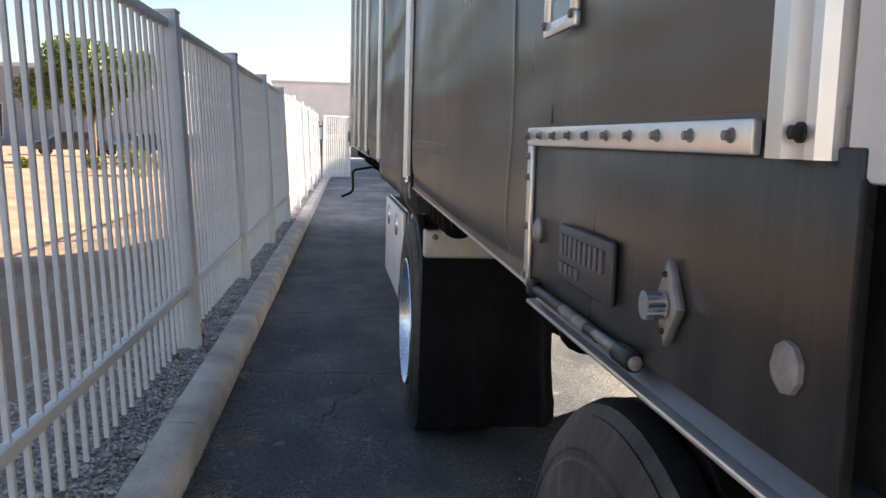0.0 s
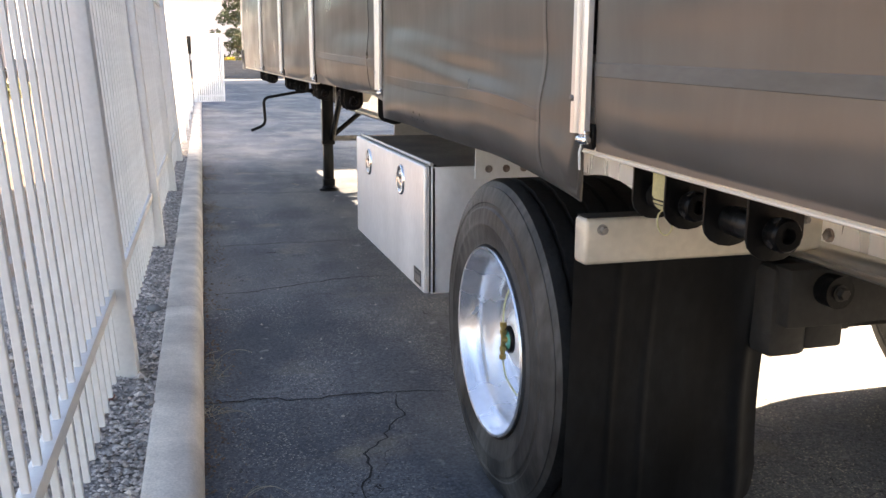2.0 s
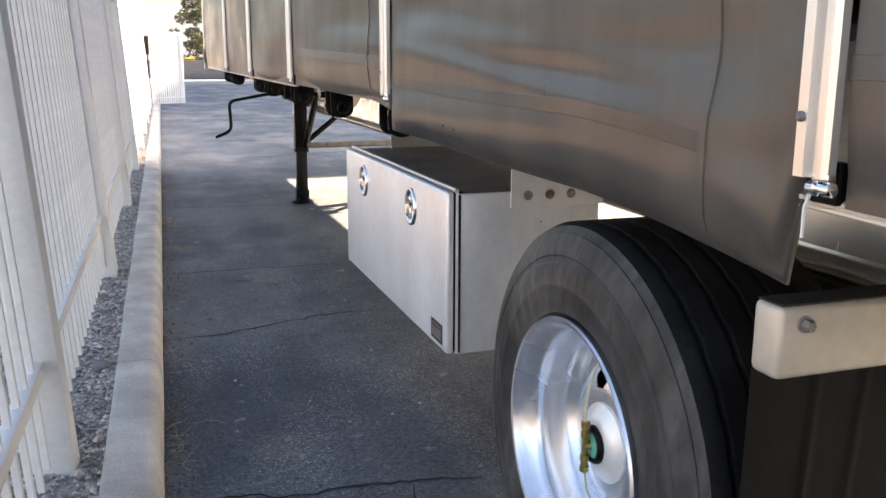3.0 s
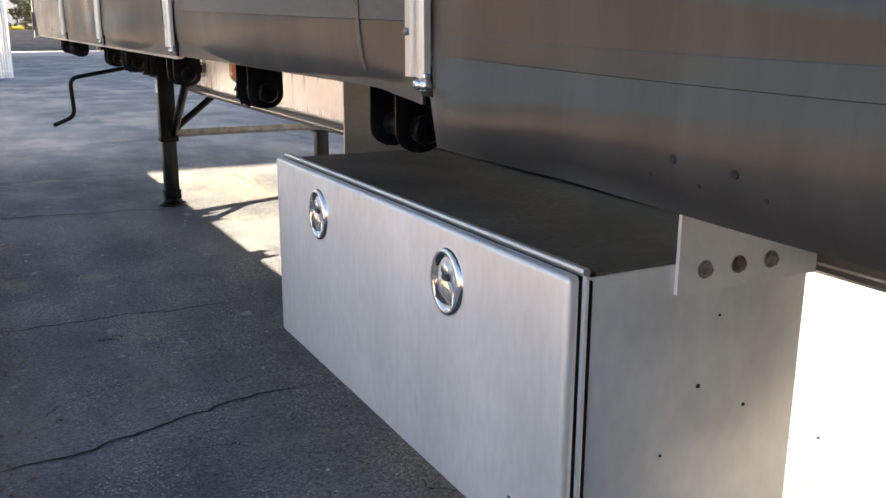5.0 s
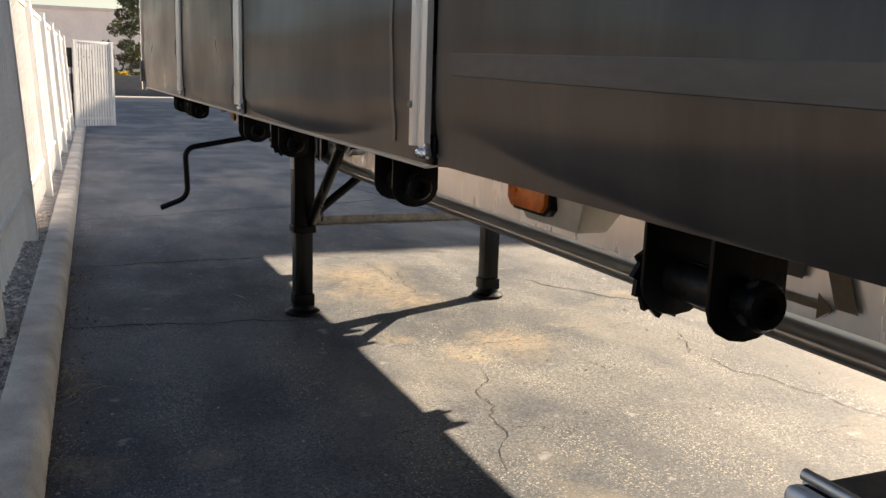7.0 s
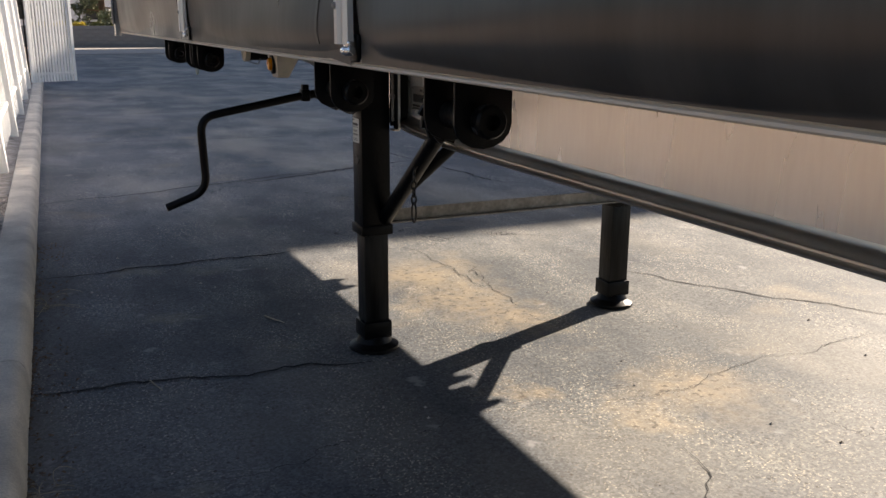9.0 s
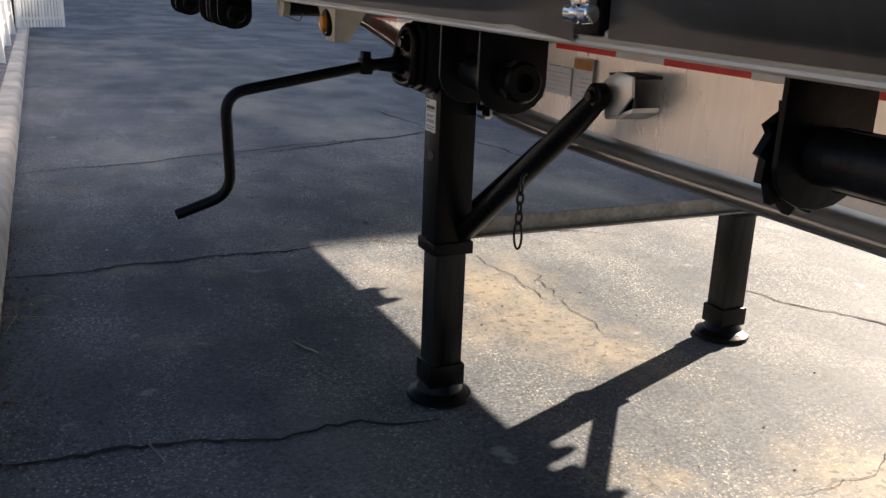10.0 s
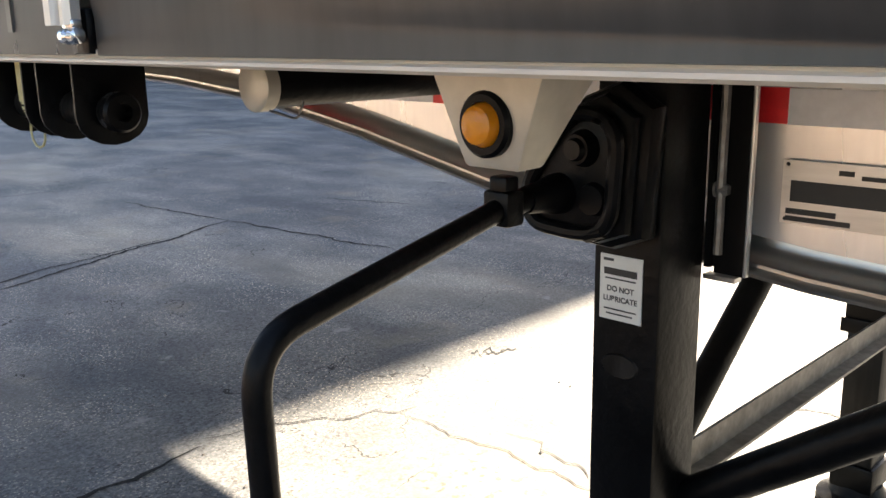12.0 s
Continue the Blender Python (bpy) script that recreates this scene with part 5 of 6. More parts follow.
    part("post_bolt", hexbolt(bmesh.new(), (X - 0.018, 0.474, 1.41), "-x", 0.0048, 0.008), "dark", trailer)
    part("corner_skin", B(X - 0.003, X + 0.006, 0.435, 1.23, 1.402, 1.425), "tarp", trailer)
    vf = part("inspection_window", B(X - 0.012, X - 0.004, 1.015, 1.172, 1.538, 1.556, bevel=0.003), "strip", trailer, "small framed inspection window")
    for y0, y1 in ((1.015, 1.04), (1.147, 1.172)):
        part("frame_side", B(X - 0.012, X - 0.004, y0, y1, 1.556, 1.72, bevel=0.003), "strip", vf)
    part("frame_side", B(X - 0.012, X - 0.004, 1.015, 1.172, 1.72, 1.74, bevel=0.003), "strip", vf)
    part("pane", B(X - 0.008, X - 0.005, 1.04, 1.147, 1.556, 1.72), "glass_dark", vf)
    for y, z in ((1.028, 1.553), (1.16, 1.553), (1.028, 1.728), (1.16, 1.728)):
        part("screw", lathe(bmesh.new(), [(0, 0.006), (-0.004, 0.005)], (X - 0.012, y, z), "x", 12), "rust", vf)
    part("rear_panel", B(X - 0.004, FAR, 0.06, 0.45, 1.382, TOP, bevel=0.004), "white_door", trailer, "white rear end panel")
    for k in range(5):
        part("rear_slat", B(X + 0.1, FAR - 0.1, 0.1 + 0.04 * k, 0.13 + 0.04 * k, 1.30, 1.34), "black", trailer)
    part("rear_sill", B(X + 0.06, FAR - 0.06, 0.1, 0.34, 1.24, 1.27, bevel=0.006), "worn", trailer)
    # added dark fillers, which close bright views through the rear end
    part("rear_filler_plate", B(X + 0.05, FAR - 0.05, 0.36, 0.4, 0.95, 1.38, bevel=0.004), "black", trailer)
    part("flap_filler_plate", B(X + 0.03, X + 0.042, 0.44, 1.2, 1.2, 1.392), "dark", trailer)
    part("rear_filler_block", B(X + 0.07, FAR - 0.07, 0.16, 0.355, 0.96, 1.378, bevel=0.006), "dark", trailer)
    waves = [(0.006 + 0.012 * k, 0.05 - (0.011 if k % 2 else 0.0)) for k in range(40)]
    part("corrugated_sleeve", lathe(bmesh.new(), waves, (X + 0.02, 0.2, 1.322), "x", 24), "black", trailer)
    part("sill_plate", B(X + 0.012, X + 0.5, 0.1, 0.34, 1.232, 1.24, bevel=0.003), "rail_grey", trailer)
    part("rear_hose", lathe(bmesh.new(), [(0, 0.09), (0.03, 0.1), (0.2, 0.1), (0.23, 0.09)], (X + 0.08, 0.28, 1.11), "x", 28), "rubber", trailer)
    part("bumper_post", B(X + 0.3, X + 0.4, 0.12, 0.2, 0.6, 1.24, bevel=0.006), "black", trailer)
    part("rear_bumper", B(X + 0.1, FAR - 0.1, 0.1, 0.2, 0.52, 0.62, bevel=0.006), "black", trailer)
    # inner fender beside the rear wheel
    pts = []
    bm = bmesh.new()
    for k in range(13):
        a = math.pi * k / 12
        pts.append((1.09 + 0.55 * math.cos(a), 0.55 + 0.54 * math.sin(a)))
    poly = pts + [(p[0] * 0.97 + 1.09 * 0.03, p[1] - 0.012) for p in reversed(pts)]
    prism(bm, poly, "x", 0.98, 1.12)
    part("wheel_arch", bm, "dark", trailer)


rear_corner()


# ---- tool box ----
def toolbox():
    root = empty("tool_box", "brushed aluminium underbody tool box with chrome latches", "tool box")
    x0, y0, y1, z0, z1 = 0.557, 5.2, 6.727, 0.408, 0.966
    body = part("body", B(x0 + 0.045, 1.12, y0 + 0.004, y1 - 0.004, z0 - 0.003, z1 - 0.008, bevel=0.004), "box", root)
    # top sheet darkened in colour for the dark underbody it mirrors
    part("lid_sheet", B(x0 + 0.05, 1.118, y0 + 0.008, y1 - 0.008, z1 - 0.0078, z1 - 0.004), "boxtop_shade", root, "dull aluminium top sheet, darkened as if mirroring the underbody")
    # door with rolled edges
    bm = bmesh.new()
    box(bm, x0, x0 + 0.028, y0, y1, z0, z1, bevel=0.011, seg=4)
    door = part("door", bm, "box", root)
    part("top_bead", tube(bmesh.new(), [(x0 + 0.036, y0 - 0.002, z1 + 0.004), (x0 + 0.036, y1 + 0.002, z1 + 0.004)], 0.0075, 12), "strip", root, "bright rounded bead")
    part("gasket", B(x0 + 0.028, x0 + 0.034, y0 + 0.006, y1 - 0.006, z0 + 0.006, z1 - 0.004), "black", root)
    part("drip_edge", B(x0 + 0.034, x0 + 0.042, y0 - 0.003, y1 + 0.003, z0, z1 - 0.002, bevel=0.002), "box", root)
    part("top_gap", B(x0 + 0.0445, x0 + 0.058, y0 + 0.002, y1 - 0.002, z1 - 0.006, z1 + 0.0005), "black", root)
    part("seam", B(x0 + 0.044, x0 + 0.05, y0 - 0.001, y1 + 0.001, z0 + 0.003, z1 - 0.012), "black", root)
    for y in (6.35, 5.604):
        zc = 0.855
        h = new("handle")
        h.parent = door
        h.location = (x0, y, zc)
        ob = bmesh.new()
        n = 28
        def oval(ry, rz, x):
            return [ob.verts.new((x, ry * math.cos(2 * math.pi * k / n), rz * math.sin(2 * math.pi * k / n))) for k in range(n)]
        rings = [oval(0.063, 0.072, 0.002), oval(0.061, 0.07, -0.007), oval(0.056, 0.065, -0.0105), oval(0.05, 0.059, -0.009), oval(0.045, 0.054, -0.003), oval(0.038, 0.048, 0.0035)]
        for a, b in zip(rings, rings[1:]):
            for k in range(n):
                ob.faces.new((a[k], a[(k + 1) % n], b[(k + 1) % n], b[k]))
        ob.faces.new(rings[-1])
        me = bpy.data.meshes.new("handle")
        bmesh.ops.recalc_face_normals(ob, faces=ob.faces)
        ob.to_mesh(me)
        ob.free()
        me.materials.append(M["chrome"])
        me.shade_smooth()
        bpy.data.objects.remove(h)
        h = new("handle", me)
        h.parent = door
        h.location = (x0, y, zc)
        tagged(h, "oval chrome latch handle")
        # dark oval laid on the floor paints the shade inside the handle
        part("recess_shade", lathe(bmesh.new(), [(0.0, 0.034), (-0.0008, 0.034)], (0, 0, 0), "x", 24), "ink", door).matrix_basis = Matrix.Translation((x0 + 0.0025, y, zc)) @ Matrix.Diagonal((1, 1, 1.32, 1))
        # paddle and lock on the same latch, as pieces of the door
        bm = bmesh.new()
        prism(bm, [(y - 0.034, zc - 0.04), (y - 0.036, zc - 0.012), (y - 0.02, zc + 0.006), (y + 0.02, zc + 0.006), (y + 0.036, zc - 0.012), (y + 0.034, zc - 0.04), (y, zc - 0.046)], "x", x0 - 0.012, x0 - 0.003, bevel=0.003)
        part("paddle", bm, "chrome", door)
        part("lock", lathe(bmesh.new(), [(0.002, 0.014), (-0.006, 0.014), (-0.008, 0.011)], (x0 - 0.002, y, zc + 0.026), "x", 18), "chrome", door)
        part("pivot", B(x0 - 0.008, x0 - 0.002, y - 0.014, y + 0.014, zc + 0.004, zc + 0.014, bevel=0.002), "ink", door)
    pl = part("maker_plate", B(x0 - 0.002, x0 - 0.0003, 5.238, 5.36, 0.43, 0.5), "ink", door, "small dark maker's plate")
    for k in range(4):                        # raised blocks in place of the name
        part("block", B(x0 - 0.003, x0 - 0.002, 5.25 + 0.026 * k, 5.27 + 0.026 * k, 0.442, 0.476), "galv", pl)
    part("bar", B(x0 - 0.003, x0 - 0.002, 5.25, 5.348, 0.484, 0.489), "galv", pl)
    for bx, bz, br in ((0.86, 0.72, 0.005), (0.9, 0.85, 0.003), (0.78, 0.6, 0.003), (0.98, 0.66, 0.004)):
        part("rivet", lathe(bmesh.new(), [(0.001, br), (-0.002, br * 0.8)], (bx, y0 + 0.004, bz), "y", 10), "dark", body)
    # hanging plates at both ends
    for yy in (y0 - 0.006, y1 - 0.002):
        hp = part("hanger_plate", B(0.785, 1.13, yy, yy + 0.008, 0.905 if yy < 6 else 0.95, 1.3), "box" if yy < 6 else "alu", root, "aluminium hanger plate")
        for x in (0.845, 0.925, 1.005):
            s = "-y"
            part("bolt", hexbolt(bmesh.new(), (x, yy, 0.945), s, 0.012, 0.012), "rust", root)
    part("hanger_back", B(1.09, 1.13, y0 + 0.01, y1 - 0.01, 0.97, 1.3), "alu", root)


toolbox()


# ---- landing gear ----
def landing_gear():
    root = empty("landing_gear", "black steel landing gear with a crank handle", "landing gear")
    def leg(cx, cy, label):
        ob = part("leg", B(cx - 0.06, cx + 0.06, cy - 0.055, cy + 0.055, 0.52, 1.29, bevel=0.006), "black", root, label)
        part("collar", B(cx - 0.067, cx + 0.067, cy - 0.062, cy + 0.062, 0.5, 0.54, bevel=0.004), "black", ob)
        part("inner_leg", B(cx - 0.052, cx + 0.052, cy - 0.047, cy + 0.047, 0.12, 0.5, bevel=0.005), "worn", ob, "worn inner leg tube")
        part("shoe", B(cx - 0.062, cx + 0.062, cy - 0.057, cy + 0.057, 0.055, 0.13, bevel=0.008), "black", ob)
        part("foot_plate", lathe(bmesh.new(), [(0.0, 0.098), (0.006, 0.105), (0.018, 0.104), (0.034, 0.075), (0.06, 0.062)], (cx, cy, 0.001), "z", 28), "black", ob, "round dished foot plate")
        return ob
    l1 = leg(1.06, 11.095, "square black landing leg")
    leg(2.335, 11.19, "square black landing leg")
    # label on the leg
    lb = part("leg_label", B(0.9975, 0.9995, 11.066, 11.136, 0.872, 0.968), "sticker", root, "white instruction label with unreadable lines")
    for y0, y1, z, hh in ((11.113, 11.13, 0.961, 0.002), (11.074, 11.129, 0.944, 0.005), (11.076, 11.127, 0.9335, 0.001), (11.074, 11.128, 0.888, 0.001), (11.08, 11.124, 0.881, 0.001)):
        part("bar", B(0.9967, 0.9975, y0, y1, z - hh, z + hh), "ink", lb)
    for words, z in (("DO NOT", 0.915), ("LUBRICATE", 0.9)):
        writing("words", words, 0.0112, (0.997, 11.101, z), lb)
    part("leg_button", lathe(bmesh.new(), [(0, 0.022), (-0.003, 0.02)], (0, 0, 0), "x", 24), "worn", root).matrix_basis = Matrix.Translation((1.0, 11.1, 0.803)) @ Matrix.Diagonal((1, 1.45, 0.85, 1))
    # gear case
    def rounded(sc, y=11.122, z=1.095):
        pts = [(-0.05, -0.07), (-0.012, -0.085), (0.085, -0.08), (0.092, -0.025), (0.028, 0.068), (-0.018, 0.085), (-0.058, 0.06)]
        return [(y + a * sc, z + b * sc) for a, b in pts]
    gc = part("gear_case", prism(bmesh.new(), rounded(1.36, 11.11, 1.1), "x", 0.955, 1.0, bevel=0.016), "black", root, "pear-shaped black gear case")
    part("case_shoulder", prism(bmesh.new(), rounded(1.2, 11.116, 1.098), "x", 0.935, 0.96, bevel=0.011), "black", gc)
    part("case_cover", prism(bmesh.new(), rounded(1.0), "x", 0.926, 0.94, bevel=0.004), "black", gc)
    loop = rounded(1.0)
    loop = loop + loop[:2]
    part("case_rim", tube(bmesh.new(), bend([(0.924, a, b) for a, b in loop], 0.03, 5)[1:], 0.011, 10), "black", gc)
    part("case_boss", lathe(bmesh.new(), [(0, 0.026), (-0.006, 0.024), (-0.02, 0.02)], (0.927, 11.118, 1.127), "x", 20), "black", gc)
    part("case_plug", lathe(bmesh.new(), [(0, 0.016), (-0.008, 0.013)], (0.907, 11.118, 1.127), "x", 14), "worn", gc)
    part("second_boss", lathe(bmesh.new(), [(0, 0.024), (-0.012, 0.02)], (0.928, 11.1, 1.06), "x", 20), "black", gc)
    part("shaft_boss", lathe(bmesh.new(), [(0.0, 0.029), (-0.02, 0.027), (-0.04, 0.022), (-0.075, 0.018)], (0.928, 11.158, 1.062), "x", 20), "black", gc)
    # crank handle
    cr = part("crank_handle", tube(bmesh.new(), bend([(0.8, 11.16, 1.056), (0.4, 11.12, 0.99), (0.412, 11.13, 0.715), (0.27, 11.178, 0.652)], 0.06, 8), 0.0155, 14), "black", root, "bent black crank handle")
    bm = tube(bmesh.new(), [(0.86, 11.16, 1.064), (0.8, 11.158, 1.056)], 0.017, 12)
    box(bm, 0.795, 0.83, 11.138, 11.182, 1.035, 1.082, bevel=0.006)
    box(bm, 0.8, 0.826, 11.145, 11.175, 1.07, 1.1, bevel=0.004)
    part("crank_joint", bm, "black", cr)
    part("grip_end", lathe(bmesh.new(), [(0, 0.0165), (0.004, 0.012)], (0.268, 11.179, 0.651), "x", 14), "galv", cr)
    # braces
    br = part("brace", tube(bmesh.new(), [(1.1, 11.05, 0.565), (1.094, 10.47, 1.0), (1.092, 10.4, 1.055)], [0.03, 0.03, 0.026], 16), "black", root, "round black brace tube")
    part("brace_end", lathe(bmesh.new(), [(0.012, 0.03), (-0.012, 0.03), (-0.016, 0.024)], (1.09, 10.392, 1.066), "x", 20), "black", br)
    part("brace_bolt", hexbolt(bmesh.new(), (1.074, 10.392, 1.066), "-x", 0.016, 0.014), "worn", br)
    plate = [(10.405, 1.1), (10.355, 1.125), (10.3, 1.118), (10.296, 1.075), (10.34, 1.03), (10.39, 1.02)]
    bk = part("brace_bracket", prism(bmesh.new(), plate, "x", 1.11, 1.118, bevel=0.002), "strip", root, "pale folded brace bracket on the beam")
    # the shaded hollow is painted: side and top in the dark tone
    part("bracket_side", prism(bmesh.new(), [(1.118, 1.1), (1.192, 1.1), (1.192, 1.02), (1.118, 1.02)], "y", 10.397, 10.404), "dark", bk)
    part("bracket_top", B(1.118, 1.192, 10.3, 10.397, 1.112, 1.118), "dark", bk)
    part("bracket_foot", prism(bmesh.new(), [(10.4, 1.026), (10.345, 1.032), (10.3, 1.05), (10.3, 1.04), (10.34, 1.02), (10.398, 1.012)], "x", 1.118, 1.192, bevel=0.002), "strip", bk)
    part("inner_brace", tube(bmesh.new(), [(1.11, 11.1, 0.585), (1.62, 11.1, 0.99)], 0.026, 16), "black", root, "black brace tube to the far beam")
    bm = bmesh.new()
    box(bm, 1.1, 2.3, 11.12, 11.126, 0.53, 0.585)
    box(bm, 1.1, 2.3, 11.09, 11.12, 0.53, 0.536)
    part("cross_bar", bm, "galv", root, "grey angle bar between the legs")
    part("far_brace", tube(bmesh.new(), [(2.3, 11.18, 0.585), (1.8, 11.12, 0.99)], 0.026, 16), "black", root)
    part("far_side_brace", tube(bmesh.new(), [(2.36, 11.14, 0.545), (2.31, 10.42, 1.05)], 0.03, 16), "black", root)
    # mounting plate beside the leg
    mp = part("mounting_plate", B(1.12, 1.2, 11.03, 11.04, 0.94, 1.28), "black", root)
    part("mounting_flange", B(1.132, 1.14, 10.985, 11.03, 0.93, 1.29), "black", root)
    part("mounting_edge", B(1.131, 1.141, 10.979, 10.985, 0.93, 1.29, bevel=0.002), "strip", root, "pale plate edge")
    part("mounting_lip", B(1.12, 1.14, 10.99, 11.04, 0.922, 0.929), "alu", root)
    bm = hexbolt(bmesh.new(), (1.127, 11.03, 1.055), "-y", 0.009, 0.02)
    part("bolt", bm, "galv", root)
    part("mounting_rod", tube(bmesh.new(), [(1.126, 11.022, 0.96), (1.126, 11.022, 1.26)], 0.007, 8), "galv", root)
    part("leg_hanger", B(1.0, 1.2, 11.045, 11.145, 1.26, 1.3), "black", root)
    part("far_leg_hanger", B(2.25, 2.4, 11.14, 11.24, 1.2, 1.3), "black", root)
    # safety chain on the brace
    ch = bmesh.new()
    y, z = 10.66, 0.815
    tube(ch, [(1.09, y, z + 0.03), (1.065, y, z + 0.01), (1.062, y, z - 0.01)], 0.005, 8)
    part("chain_hook", ch, "worn", root)
    for k in range(4):
        bm = bmesh.new()
        pts = []
        for i in range(13):
            a = 2 * math.pi * i / 12
            u, v = 0.009 * math.cos(a), 0.017 * math.sin(a)
            pts.append((1.062 + (u if k % 2 else 0), y + (0 if k % 2 else u), z - 0.022 - 0.026 * k + v))
        part("chain_link", tube(bm, pts, 0.0034, 8, cap=False), "worn", root)
    pts = [(1.062, y + 0.02 * math.cos(2 * math.pi * i / 16), z - 0.148 + 0.037 * math.sin(2 * math.pi * i / 16)) for i in range(17)]
    part("pin_ring", tube(bmesh.new(), pts, 0.0034, 8, cap=False), "worn", root)


landing_gear()


# ---- cracks in the asphalt ----
def cracks():
    """Meandering open cracks, from end to end, each a thin dark gap with ragged sides."""
    root = bpy.data.objects["pavement"]
    ends = ((-0.27, 12.76, 1.25, 12.84, 9), (-0.3, 11.14, 1.0, 10.94, 7), (2.75, 11.66, 3.45, 10.5, 5), (1.7, 10.2, 3.2, 10.36, 1.1), (1.45, 15.28, 3.3, 15.95, 12),
            (3.3, 15.95, 3.5, 14.4, 10), (3.15, 17.3, 3.3, 15.95, 8), (-0.3, 6.95, 0.8, 7.18, 6), (-0.3, 8.4, 0.85, 8.38, 6), (-0.4, 5.2, 0.65, 5.08, 5),
            (0.41, 5.09, 0.1, 4.2, 4), (-0.3, 14.9, 2.7, 15.76, 8), (3.05, 10.1, 2.85, 9.72, 2.2), (2.85, 9.72, 3.1, 8.65, 2.2), (1.66, 9.84, 1.24, 8.69, 1.8), (2.0, 12.2, 1.9, 11.3, 1.8),
            (1.3, 12.88, 1.95, 12.55, 3), (0.2, 18.6, 3.0, 18.3, 7), (0.6, 21.8, 4.0, 22.3, 8), (2.55, 12.86, 2.92, 12.44, 2), (1.87, 12.55, 1.9, 11.7, 2), (4.3, 16.2, 4.6, 15.4, 7),
            (2.47, 12.78, 2.53, 12.72, 7), (2.53, 12.76, 2.58, 12.69, 8), (2.58, 12.72, 2.63, 12.66, 6))
    rng = random.Random(12)
    for x0, y0, x1, y1, w in ends:
        a, b = Vector((x0, y0, 0)), Vector((x1, y1, 0))
        n = max(12, int((b - a).length / 0.035))
        side = Vector((-(b - a).y, (b - a).x, 0)).normalized()
        seed = rng.uniform(0, 50)
        bm = bmesh.new()
        prev = None
        for k in range(n + 1):
            u = k / n
            ends_ = min(1, u * 6, (1 - u) * 6)
            p = a.lerp(b, u) + side * ends_ * (0.07 * noise.noise((u * 5, seed, 0)) + 0.025 * noise.noise((u * 22, seed, 3)) + 0.008 * rng.uniform(-1, 1))
            hw = 0.001 * w * (0.35 + ends_ * (0.6 + 0.6 * noise.noise((u * 16, seed, 8)) + 0.25 * rng.random()))
            pair = (bm.verts.new(p + side * hw + Vector((0, 0, 0.003))), bm.verts.new(p - side * hw + Vector((0, 0, 0.003))))
            if prev:
                bm.faces.new((prev[0], prev[1], pair[1], pair[0]))
            prev = pair
        part("crack", bm, "gap", root, smooth=0)


cracks()

